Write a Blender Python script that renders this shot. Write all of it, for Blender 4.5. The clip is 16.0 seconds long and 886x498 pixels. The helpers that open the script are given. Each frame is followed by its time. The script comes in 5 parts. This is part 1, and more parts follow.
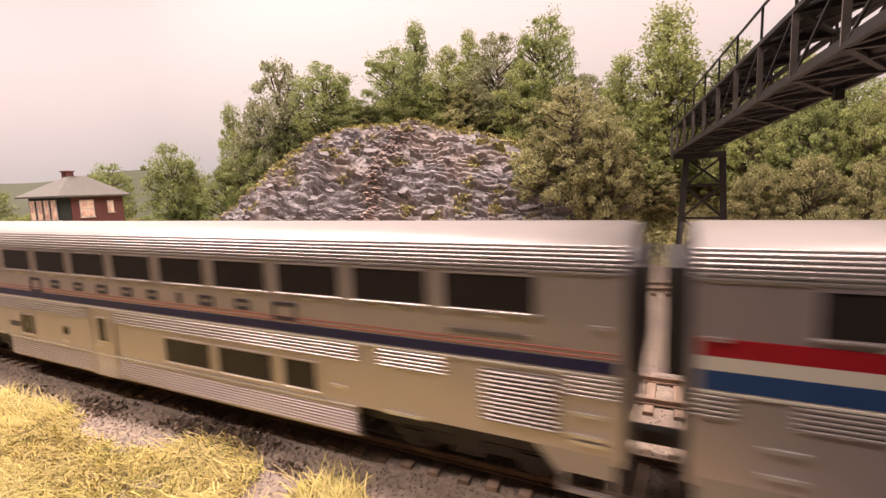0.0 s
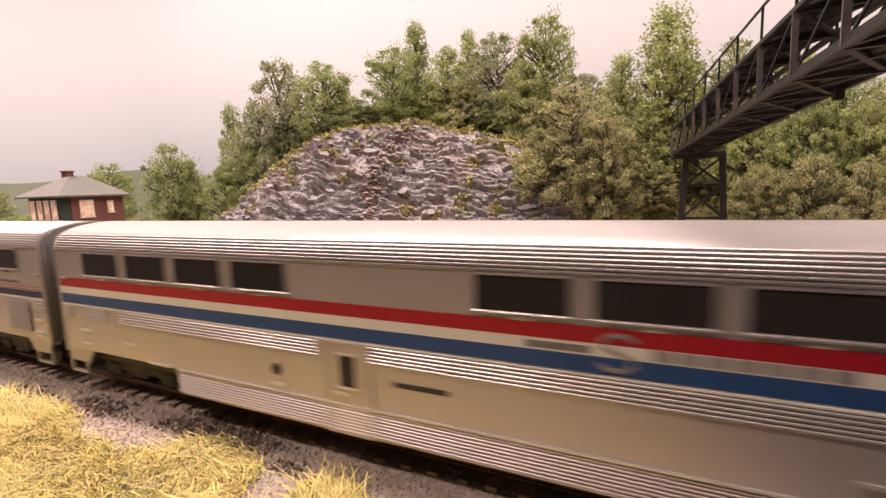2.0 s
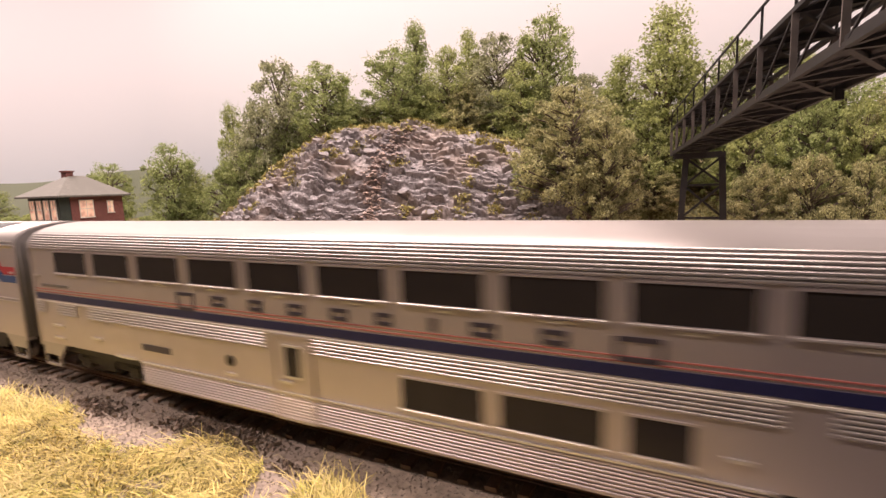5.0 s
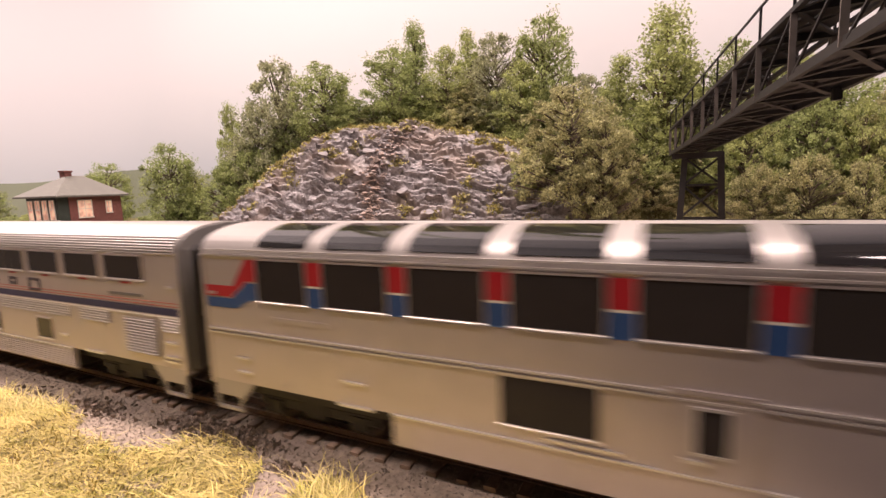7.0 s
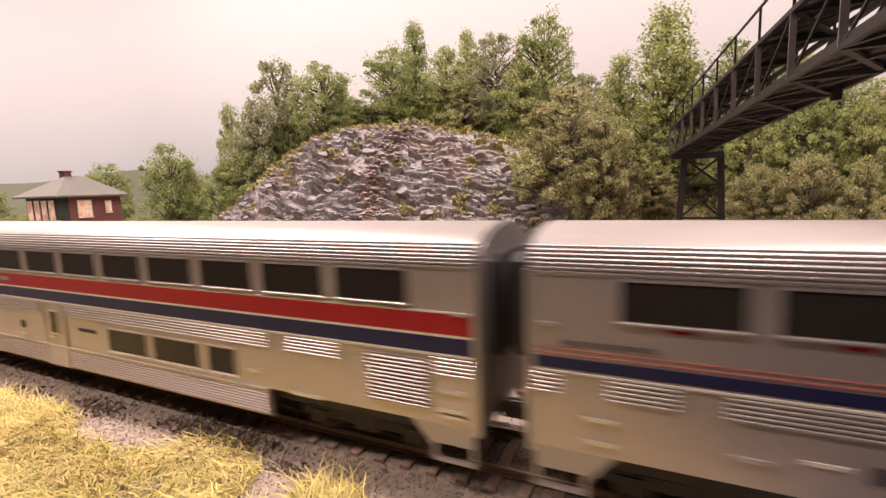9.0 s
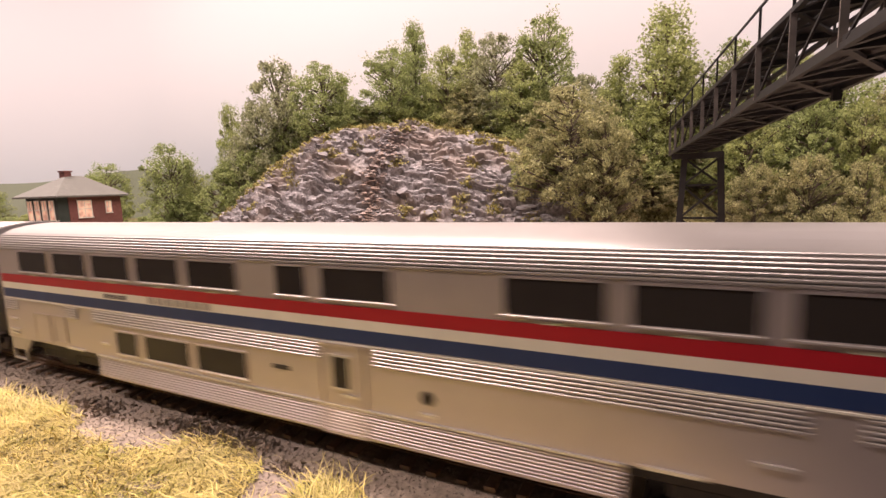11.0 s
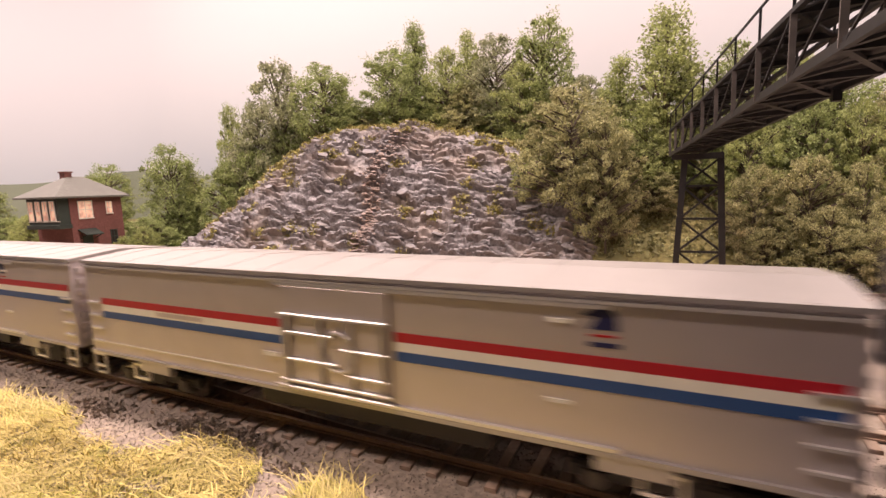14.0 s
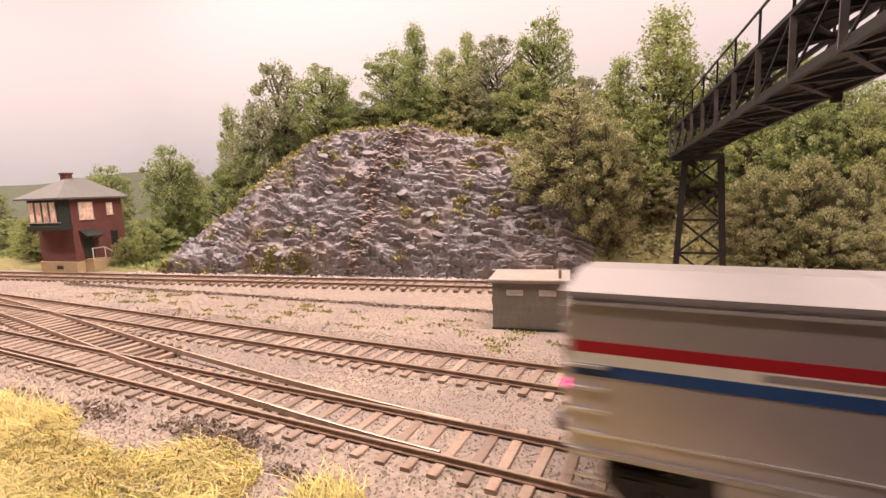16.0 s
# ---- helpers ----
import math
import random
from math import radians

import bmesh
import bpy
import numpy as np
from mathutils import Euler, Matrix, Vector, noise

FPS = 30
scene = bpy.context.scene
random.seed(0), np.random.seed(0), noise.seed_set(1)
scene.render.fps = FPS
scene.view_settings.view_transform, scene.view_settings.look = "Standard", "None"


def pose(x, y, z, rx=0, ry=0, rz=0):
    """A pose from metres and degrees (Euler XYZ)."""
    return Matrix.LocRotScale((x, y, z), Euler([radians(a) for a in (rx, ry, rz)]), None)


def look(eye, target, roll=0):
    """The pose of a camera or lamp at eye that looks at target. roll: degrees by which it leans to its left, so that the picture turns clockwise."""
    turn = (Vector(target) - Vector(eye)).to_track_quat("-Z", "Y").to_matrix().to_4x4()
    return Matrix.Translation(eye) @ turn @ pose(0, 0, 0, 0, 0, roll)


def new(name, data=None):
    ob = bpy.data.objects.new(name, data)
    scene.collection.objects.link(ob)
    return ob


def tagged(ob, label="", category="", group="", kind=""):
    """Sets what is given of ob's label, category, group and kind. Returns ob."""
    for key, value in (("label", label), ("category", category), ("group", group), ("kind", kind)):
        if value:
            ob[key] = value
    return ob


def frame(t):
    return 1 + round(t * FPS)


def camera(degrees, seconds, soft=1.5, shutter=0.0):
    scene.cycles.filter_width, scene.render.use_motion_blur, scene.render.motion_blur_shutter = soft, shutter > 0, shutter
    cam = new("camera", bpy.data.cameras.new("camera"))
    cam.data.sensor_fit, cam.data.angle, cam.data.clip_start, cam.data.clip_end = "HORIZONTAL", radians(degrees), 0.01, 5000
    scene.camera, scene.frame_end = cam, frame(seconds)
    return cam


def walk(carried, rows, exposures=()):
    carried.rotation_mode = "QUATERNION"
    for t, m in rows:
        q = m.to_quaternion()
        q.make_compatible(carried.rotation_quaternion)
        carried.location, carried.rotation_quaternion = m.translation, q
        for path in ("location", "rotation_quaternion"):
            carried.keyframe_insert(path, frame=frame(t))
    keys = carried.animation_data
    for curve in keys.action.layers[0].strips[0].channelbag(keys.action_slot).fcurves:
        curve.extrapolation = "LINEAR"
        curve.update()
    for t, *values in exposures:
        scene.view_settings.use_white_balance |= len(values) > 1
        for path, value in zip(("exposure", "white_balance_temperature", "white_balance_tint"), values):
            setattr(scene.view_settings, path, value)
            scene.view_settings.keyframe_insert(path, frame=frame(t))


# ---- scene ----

# Model railway, scale 1:87: sizes below are in full-size metres and are shrunk by K.
K = 1 / 87.1
EYE = (0.0, -9.207, 5.62)
AIM = (-0.44167, 0.88766, -0.13033)


def aim(turn, dip):
    """Camera pose with a small drift, in degrees, to its left and upwards."""
    d = Vector(AIM)
    d.rotate(Euler((0, 0, radians(turn))))
    d.z += radians(dip)
    e = Vector(EYE)
    return look(e * K, (e + d) * K, -2.10)


cam = camera(85.72, 16.0, 1.5, 0.5)
walk(cam, [(0, aim(0, 0.0)), (4, aim(0, 0.0)), (8, aim(-0.17, 0.0)), (14, aim(-0.15, 0.1)), (16, aim(-0.13, 0.24))],
     [(0, 0.13, 6430, 13), (16, 0.13, 6430, 13)])

# ---- light ----
world = bpy.data.worlds.new("world")
scene.world = world
world.use_nodes = True
world.node_tree.nodes["Background"].inputs[0].default_value = (1.0, 0.9, 0.85, 1)
world.node_tree.nodes["Background"].inputs[1].default_value = 0.25


def tube_lamp(x, y, z, length, width, watts):
    """Area lamp just below a ceiling fixture, pointing down. Metres."""
    d = bpy.data.lights.new("tube_light", "AREA")
    d.shape, d.size, d.size_y, d.energy, d.color = "RECTANGLE", length, width, watts, (1.0, 0.795, 0.73)
    o = new("tube_light", d)
    o.location = (x, y, z)
    return o


CEIL = 1.25
LAMPS = ((-0.95, 0.08, 1.3, 31), (0.55, 0.15, 1.3, 29), (-0.95, -0.46, 1.3, 20), (0.6, -0.46, 1.3, 2.0))
for lx, ly, ll, lw in LAMPS:
    tube_lamp(lx, ly, CEIL - 0.065, ll, 0.12, lw)


# ---- materials ----
def mat(name, base, rough=0.6, metal=0.0, vary=0.25, grain=8.0, bump=0.0, spread=0.0, other=None, patch=0.6, emit=0.0, thin=0.0):
    """Two-scale varied surface. grain: features per full-size metre. spread: piece-to-piece change."""
    m = bpy.data.materials.new(name)
    m.use_nodes = True
    nt = m.node_tree
    b = nt.nodes["Principled BSDF"]
    N, L = nt.nodes.new, nt.links.new
    tc = N("ShaderNodeTexCoord")
    n1, n2 = N("ShaderNodeTexNoise"), N("ShaderNodeTexNoise")
    n1.inputs["Scale"].default_value = grain / K
    n1.inputs["Detail"].default_value = 6
    n2.inputs["Scale"].default_value = patch / K
    n2.inputs["Detail"].default_value = 3
    L(tc.outputs["Object"], n1.inputs["Vector"])
    L(tc.outputs["Object"], n2.inputs["Vector"])
    lo = [max(0, c * (1 - vary)) for c in base]
    hi = [min(1, c * (1 + vary)) for c in base]
    r1 = N("ShaderNodeValToRGB")
    r1.color_ramp.elements[0].position, r1.color_ramp.elements[1].position = 0.3, 0.7
    r1.color_ramp.elements[0].color, r1.color_ramp.elements[1].color = (*lo, 1), (*hi, 1)
    L(n1.outputs["Fac"], r1.inputs["Fac"])
    mx = N("ShaderNodeMix")
    mx.data_type = "RGBA"
    o2 = other or [c * (1 - 0.5 * vary) for c in base]
    r2 = N("ShaderNodeValToRGB")
    r2.color_ramp.elements[0].position, r2.color_ramp.elements[1].position = 0.45, 0.62
    L(n2.outputs["Fac"], r2.inputs["Fac"])
    L(r2.outputs["Color"], mx.inputs["Factor"])
    L(r1.outputs["Color"], mx.inputs[6])
    mx.inputs[7].default_value = (*o2, 1)
    out = mx.outputs[2]
    if spread:
        oi, ge, ad = N("ShaderNodeObjectInfo"), N("ShaderNodeNewGeometry"), N("ShaderNodeMath")
        ad.operation = "ADD"
        L(oi.outputs["Random"], ad.inputs[0])
        L(ge.outputs["Random Per Island"], ad.inputs[1])
        fr = N("ShaderNodeMath")
        fr.operation = "FRACT"
        L(ad.outputs[0], fr.inputs[0])
        mr = N("ShaderNodeMapRange")
        mr.inputs["To Min"].default_value, mr.inputs["To Max"].default_value = 1 - spread, 1 + spread
        L(fr.outputs[0], mr.inputs["Value"])
        hs = N("ShaderNodeHueSaturation")
        L(mr.outputs[0], hs.inputs["Value"])
        L(out, hs.inputs["Color"])
        out = hs.outputs["Color"]
    L(out, b.inputs["Base Color"])
    b.inputs["Roughness"].default_value, b.inputs["Metallic"].default_value = rough, metal
    if bump:
        bp = N("ShaderNodeBump")
        bp.inputs["Strength"].default_value, bp.inputs["Distance"].default_value = bump, 0.04 * K
        L(n1.outputs["Fac"], bp.inputs["Height"])
        L(bp.outputs["Normal"], b.inputs["Normal"])
    if thin:
        tr, ms = N("ShaderNodeBsdfTranslucent"), N("ShaderNodeMixShader")
        L(out, tr.inputs["Color"])
        ms.inputs[0].default_value = thin
        L(b.outputs[0], ms.inputs[1])
        L(tr.outputs[0], ms.inputs[2])
        L(ms.outputs[0], nt.nodes["Material Output"].inputs["Surface"])
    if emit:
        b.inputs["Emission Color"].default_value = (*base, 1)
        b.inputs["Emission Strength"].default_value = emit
    return m


M = {}
M["silver"] = mat("silver_paint", (0.6, 0.54, 0.525), 0.46, 0.68, 0.04, 1.5, patch=0.2)
M["roof_silver"] = mat("roof_silver", (0.45, 0.415, 0.39), 0.42, 0.5, 0.04, 1.5, patch=0.2)
M["rib_silver"] = mat("rib_silver", (0.58, 0.54, 0.51), 0.38, 0.6, 0.05, 2.0)
M["bright"] = mat("bright_metal", (0.74, 0.70, 0.66), 0.32, 0.6, 0.05, 2.0)
M["endgrey"] = mat("end_grey", (0.2, 0.185, 0.175), 0.5, 0.3, 0.06, 2.0)
M["letter"] = mat("navy_lettering", (0.06, 0.05, 0.065), 0.5, 0.0, 0.06, 2.0)
M["weathered"] = mat("weathered_steel", (0.15, 0.13, 0.115), 0.6, 0.2, 0.25, 4.0)
M["glass"] = mat("dark_glass", (0.04, 0.034, 0.031), 0.16, 0.0, 0.1, 1.0)
M["roofglass"] = mat("roof_glass", (0.012, 0.011, 0.012), 0.06, 0.0, 0.1, 1.0)
M["red"] = mat("red_stripe", (0.42, 0.012, 0.022), 0.45, 0.0, 0.06, 2.0)
M["white"] = mat("cream_stripe", (0.8, 0.76, 0.66), 0.5, 0.0, 0.05, 2.0)
M["blue"] = mat("blue_stripe", (0.025, 0.075, 0.22), 0.45, 0.0, 0.08, 2.0)
M["deepblue"] = mat("deep_blue_stripe", (0.02, 0.042, 0.13), 0.45, 0.0, 0.08, 2.0)
M["rose"] = mat("rose_line", (0.5, 0.17, 0.15), 0.45, 0.0, 0.06, 2.0)
M["navy"] = mat("navy_stripe", (0.018, 0.02, 0.08), 0.45, 0.0, 0.08, 2.0)
M["teal"] = mat("teal_stripe", (0.018, 0.07, 0.15), 0.45, 0.0, 0.08, 2.0)
M["black"] = mat("underframe_black", (0.04, 0.034, 0.03), 0.6, 0.0, 0.3, 4.0)
M["rubber"] = mat("diaphragm_black", (0.035, 0.031, 0.03), 0.7, 0.0, 0.2, 4.0)
M["wheel"] = mat("wheel_steel", (0.08, 0.06, 0.05), 0.4, 0.7, 0.2, 5.0)
M["marker"] = mat("red_marker", (1.0, 0.01, 0.25), 0.4, 0.0, 0.0, 2.0, emit=3.0)
M["railtop"] = mat("polished_rail", (0.5, 0.39, 0.29), 0.42, 0.8, 0.12, 2.0)
M["railside"] = mat("rusty_rail", (0.24, 0.155, 0.105), 0.7, 0.0, 0.25, 6.0)
M["tie"] = mat("brown_tie", (0.235, 0.16, 0.112), 0.85, 0.0, 0.3, 6.0, 0.4, spread=0.3, other=(0.27, 0.2, 0.145))
M["ground"] = mat("ballast_ground", (0.26, 0.207, 0.158), 0.95, 0.0, 0.28, 7.0, 1.0, other=(0.225, 0.18, 0.15), patch=0.3)
M["hillsoil"] = mat("hill_soil", (0.19, 0.165, 0.06), 0.95, 0.0, 0.5, 5.0, 1.0, other=(0.17, 0.155, 0.06), patch=0.7)
M["stone"] = mat("ballast_stone", (0.245, 0.2, 0.158), 0.9, 0.0, 0.2, 8.0, spread=0.22)
M["rock"] = mat("slate_rock", (0.245, 0.225, 0.225), 0.66, 0.0, 0.5, 5.0, 1.0, other=(0.275, 0.23, 0.205), patch=0.3)
M["slab"] = mat("slate_slab", (0.185, 0.172, 0.175), 0.65, 0.0, 0.35, 5.0, 0.6, spread=0.18, other=(0.2, 0.175, 0.165))
M["rubble"] = mat("pale_rubble", (0.38, 0.32, 0.29), 0.85, 0.0, 0.25, 5.0, 0.4, spread=0.4)
M["moss"] = mat("yellow_moss", (0.33, 0.295, 0.1), 0.95, 0.0, 0.3, 6.0, spread=0.3)
M["weed_and_shade"] = mat("dead_weed_and_shade", (0.29, 0.23, 0.18), 0.95, 0.0, 0.3, 5.0, spread=0.4)
M["grass"] = mat("straw_grass", (0.5, 0.405, 0.135), 0.9, 0.0, 0.15, 3.0, spread=0.35, other=(0.44, 0.38, 0.115), patch=0.5)
M["strand"] = mat("pale_straw", (0.52, 0.42, 0.14), 0.85, 0.0, 0.15, 3.0, spread=0.25, other=(0.48, 0.39, 0.15), patch=0.5)
M["greengrass"] = mat("green_straw", (0.4, 0.385, 0.08), 0.9, 0.0, 0.2, 3.0, spread=0.35, other=(0.42, 0.38, 0.08), patch=0.5)
M["rust"] = mat("rusty_rock", (0.25, 0.185, 0.15), 0.75, 0.0, 0.35, 5.0, 0.6, spread=0.25, other=(0.24, 0.19, 0.17))
M["bark"] = mat("grey_bark", (0.13, 0.10, 0.075), 0.9, 0.0, 0.3, 10.0)
M["leaf_mid"] = mat("green_leaf", (0.31, 0.355, 0.14), 0.8, 0.0, 0.2, 3.0, spread=0.5, patch=0.4, thin=0.45)
M["leaf_light"] = mat("light_leaf", (0.365, 0.4, 0.155), 0.8, 0.0, 0.2, 3.0, spread=0.45, patch=0.4, thin=0.45)
M["leaf_olive"] = mat("olive_leaf", (0.37, 0.36, 0.175), 0.8, 0.0, 0.2, 3.0, spread=0.5, other=(0.37, 0.32, 0.165), patch=0.4, thin=0.45)
M["leaf_dark"] = mat("dark_leaf", (0.315, 0.325, 0.185), 0.8, 0.0, 0.2, 3.0, spread=0.5, patch=0.4, thin=0.45)
M["brick"] = mat("red_brick", (0.165, 0.065, 0.055), 0.85, 0.0, 0.25, 6.0, 0.3, spread=0.15)
M["foundation"] = mat("cream_foundation", (0.50, 0.38, 0.22), 0.9, 0.0, 0.12, 4.0)
M["slateroof"] = mat("grey_roof", (0.155, 0.15, 0.13), 0.8, 0.0, 0.12, 4.0, spread=0.12)
M["greenwood"] = mat("dark_green_wood", (0.032, 0.042, 0.034), 0.7, 0.0, 0.2, 4.0)
M["lit"] = mat("lit_pane", (1.0, 0.62, 0.45), 0.3, 0.0, 0.25, 1.6, emit=0.25, other=(0.4, 0.17, 0.11), patch=1.2)
M["whitewood"] = mat("white_wood", (0.7, 0.63, 0.55), 0.6, 0.0, 0.08, 4.0)
M["concrete"] = mat("grey_concrete", (0.24, 0.215, 0.185), 0.85, 0.0, 0.15, 5.0, 0.3)
M["slabroof"] = mat("shed_roof", (0.30, 0.255, 0.21), 0.85, 0.0, 0.12, 4.0)
M["steel"] = mat("black_steel", (0.02, 0.018, 0.018), 0.55, 0.1, 0.3, 4.0, other=(0.022, 0.018, 0.016))
M["hill"] = mat("painted_hill", (0.215, 0.24, 0.175), 0.95, 0.0, 0.12, 1.2, other=(0.24, 0.265, 0.2), patch=0.05)
M["room"] = mat("room_paint", (0.035, 0.031, 0.03), 0.9, 0.0, 0.05, 0.05)
M["floorpaint"] = mat("floor_vinyl", (0.07, 0.06, 0.055), 0.7, 0.0, 0.1, 0.1)
# tones of two unseen walls that brighten the train's silver sides
M["aisle_reflector"] = mat("aisle_wall_reflector", (0.15, 0.128, 0.122), 0.9, 0.0, 0.05, 0.05)
M["pale_reflector"] = mat("pale_wall_reflector", (0.62, 0.56, 0.5), 0.9, 0.0, 0.04, 0.05)
M["ceilpaint"] = mat("ceiling_paint", (0.6, 0.56, 0.52), 0.9, 0.0, 0.04, 0.05)
M["fixture"] = mat("fixture_white", (0.7, 0.68, 0.65), 0.5, 0.0, 0.03, 0.1)
# sky brightness is partly emission in the board's own colour
M["sky"] = mat("glowing_backdrop_sky", (0.412, 0.374, 0.366), 0.95, 0.0, 0.01, 0.02, emit=1.0, other=(0.425, 0.376, 0.37), patch=0.01)


M["roofglass"].node_tree.nodes["Principled BSDF"].inputs["Specular IOR Level"].default_value = 0.3
M["glass"].node_tree.nodes["Principled BSDF"].inputs["Specular IOR Level"].default_value = 0.13


# ---- mesh helpers ----
def mesh_of(name, verts, faces, material, smooth=False):
    me = bpy.data.meshes.new(name)
    me.from_pydata([tuple(c * K for c in v) for v in verts], [], faces)
    me.materials.append(material)
    if smooth == "sides":
        me.polygons.foreach_set("use_smooth", [len(p.vertices) == 4 for p in me.polygons])
    elif smooth:
        me.polygons.foreach_set("use_smooth", [True] * len(me.polygons))
    me.update()
    return me


class Geo:
    """Collects verts and faces in full-size metres."""

    def __init__(self):
        self.v, self.f = [], []

    def box(self, x0, x1, y0, y1, z0, z1):
        i = len(self.v)
        self.v += [(x0, y0, z0), (x1, y0, z0), (x1, y1, z0), (x0, y1, z0), (x0, y0, z1), (x1, y0, z1), (x1, y1, z1), (x0, y1, z1)]
        self.f += [(i, i + 3, i + 2, i + 1), (i + 4, i + 5, i + 6, i + 7), (i, i + 1, i + 5, i + 4), (i + 1, i + 2, i + 6, i + 5), (i + 2, i + 3, i + 7, i + 6), (i + 3, i, i + 4, i + 7)]
        return self

    def chamfer(self, x0, x1, y0, y1, z0, z1, c):
        """Box with its upright and long edges cut by c."""
        p = [(y0 + c, z0), (y1 - c, z0), (y1, z0 + c), (y1, z1 - c), (y1 - c, z1), (y0 + c, z1), (y0, z1 - c), (y0, z0 + c)]
        return self.run(p, x0, x1)

    def run(self, profile, x0, x1):
        """Closed y-z outline, anticlockwise seen from +x, run along x."""
        i, n = len(self.v), len(profile)
        self.v += [(x0, y, z) for y, z in profile] + [(x1, y, z) for y, z in profile]
        self.f += [(i + j, i + (j + 1) % n, i + n + (j + 1) % n, i + n + j) for j in range(n)]
        self.f += [tuple(i + j for j in reversed(range(n))), tuple(i + n + j for j in range(n))]
        return self

    def plate(self, outline, y0, y1):
        """Closed x-z outline given thickness along y."""
        i, n = len(self.v), len(outline)
        self.v += [(x, y0, z) for x, z in outline] + [(x, y1, z) for x, z in outline]
        self.f += [(i + j, i + (j + 1) % n, i + n + (j + 1) % n, i + n + j) for j in range(n)]
        self.f += [tuple(i + j for j in reversed(range(n))), tuple(i + n + j for j in range(n))]
        return self

    def bar(self, a, b, w, h=None, n=4):
        """Bar of n sides between two points."""
        a, b = Vector(a), Vector(b)
        d = (b - a).normalized()
        up = Vector((0, 0, 1)) if abs(d.z) < 0.95 else Vector((1, 0, 0))
        s = d.cross(up).normalized()
        u = s.cross(d)
        h = h or w
        i = len(self.v)
        for p in (a, b):
            for k in range(n):
                t = 2 * math.pi * (k + 0.5) / n
                r = 1 / math.cos(math.pi / n)
                self.v.append(tuple(p + s * (math.cos(t) * w / 2 * r) + u * (math.sin(t) * h / 2 * r)))
        self.f += [(i + j, i + (j + 1) % n, i + n + (j + 1) % n, i + n + j) for j in range(n)]
        self.f += [tuple(i + j for j in reversed(range(n))), tuple(i + n + j for j in range(n))]
        return self

    def disc(self, x, z, y0, y1, r, n=16):
        return self.plate([(x + r * math.cos(2 * math.pi * k / n), z + r * math.sin(2 * math.pi * k / n)) for k in range(n)], y0, y1)

    def ring(self, x0, x1, z0, z1, y0, y1, w):
        """Rectangular frame in the x-z plane, one closed piece."""
        i = len(self.v)
        for y in (y0, y1):
            self.v += [(x0 - w, y, z0 - w), (x1 + w, y, z0 - w), (x1 + w, y, z1 + w), (x0 - w, y, z1 + w), (x0, y, z0), (x1, y, z0), (x1, y, z1), (x0, y, z1)]
        for k in range(4):
            n = (k + 1) % 4
            self.f += [(i + k, i + n, i + 4 + n, i + 4 + k), (i + 8 + n, i + 8 + k, i + 12 + k, i + 12 + n), (i + n, i + k, i + 8 + k, i + 8 + n), (i + 4 + k, i + 4 + n, i + 12 + n, i + 12 + k)]
        return self



def part(name, geo, material=None, parent=None, label="", smooth=False):
    me = geo if isinstance(geo, bpy.types.Mesh) else mesh_of(name, geo.v, geo.f, M[material], smooth)
    o = new(name, me)
    if parent:
        o.parent = parent
    if label:
        o["label"] = label
    return o


def empty(name, label, category, group="", x=0, y=0, z=0, turn=0):
    o = tagged(new(name), label, category, group)
    o.empty_display_size = 0.01
    o.matrix_basis = Matrix.Translation(Vector((x, y, z)) * K) @ pose(0, 0, 0, 0, 0, turn)
    return o


RNG = np.random.default_rng(7)


# ---- terrain ----
def lattice(x, y, seed):
    """Smooth value noise, 0 to 1, for arrays."""
    xi, yi = np.floor(x), np.floor(y)
    fx, fy = x - xi, y - yi
    fx, fy = fx * fx * (3 - 2 * fx), fy * fy * (3 - 2 * fy)

    def hsh(a, b):
        s = np.sin(a * 127.1 + b * 311.7 + seed * 74.7) * 43758.5453
        return s - np.floor(s)
    return (hsh(xi, yi) * (1 - fx) + hsh(xi + 1, yi) * fx) * (1 - fy) + (hsh(xi, yi + 1) * (1 - fx) + hsh(xi + 1, yi + 1) * fx) * fy


def fractal(x, y, seed, octaves=4):
    t, w = 0, 0.5
    for k in range(octaves):
        t = t + w * lattice(x * 2 ** k, y * 2 ** k, seed + k)
        w /= 2
    return t


# the hill runs along the rear track; a along it, b behind its foot
AX, AY = 0.985, 0.172
FOOT = (-38.0, 13.9)
RIDGE_A = (-40, -9, -3, 0, 3, 6, 9, 13, 20, 26, 30, 36, 44, 56, 90)
RIDGE_H = (0.3, 0.6, 0.6, 1.3, 4.0, 6.6, 8.9, 10.4, 10.9, 9.6, 8.0, 7.0, 7.0, 7.5, 8.0)


def ab(x, y):
    dx, dy = x - FOOT[0], y - FOOT[1]
    return dx * AX + dy * AY, -dx * AY + dy * AX


def hill(x, y):
    a, b = ab(x, y)
    u = np.clip(b / 9.5, 0, 1)
    return np.interp(a, RIDGE_A, RIDGE_H) * (1 - (1 - u) ** 1.6)


def ground_z(x, y):
    """Height of the ground sheet."""
    z = -0.36 + hill(x, y) + 0.09 * (fractal(x * 0.6, y * 0.6, 3) - 0.5)
    a, b = ab(x, y)
    bank = np.clip(1 - np.abs(b + 2.3) / 2.2, 0, 1)
    z = z + 0.24 * np.minimum(1, bank * 2.2)
    for yc in (0.0, 4.35):
        away = np.clip((np.abs(y - yc) - 1.0) / 0.8, 0, 1)
        z = np.where(np.abs(y - yc) < 1.8, (-0.21 + 0.04 * (fractal(x * 2.5, y * 2.5, 8) - 0.5)) * (1 - away) + z * away, z)
    z = z + np.where((y > -2.3), 0, -0.05 * (-2.3 - y)) * (y > -40)
    return z


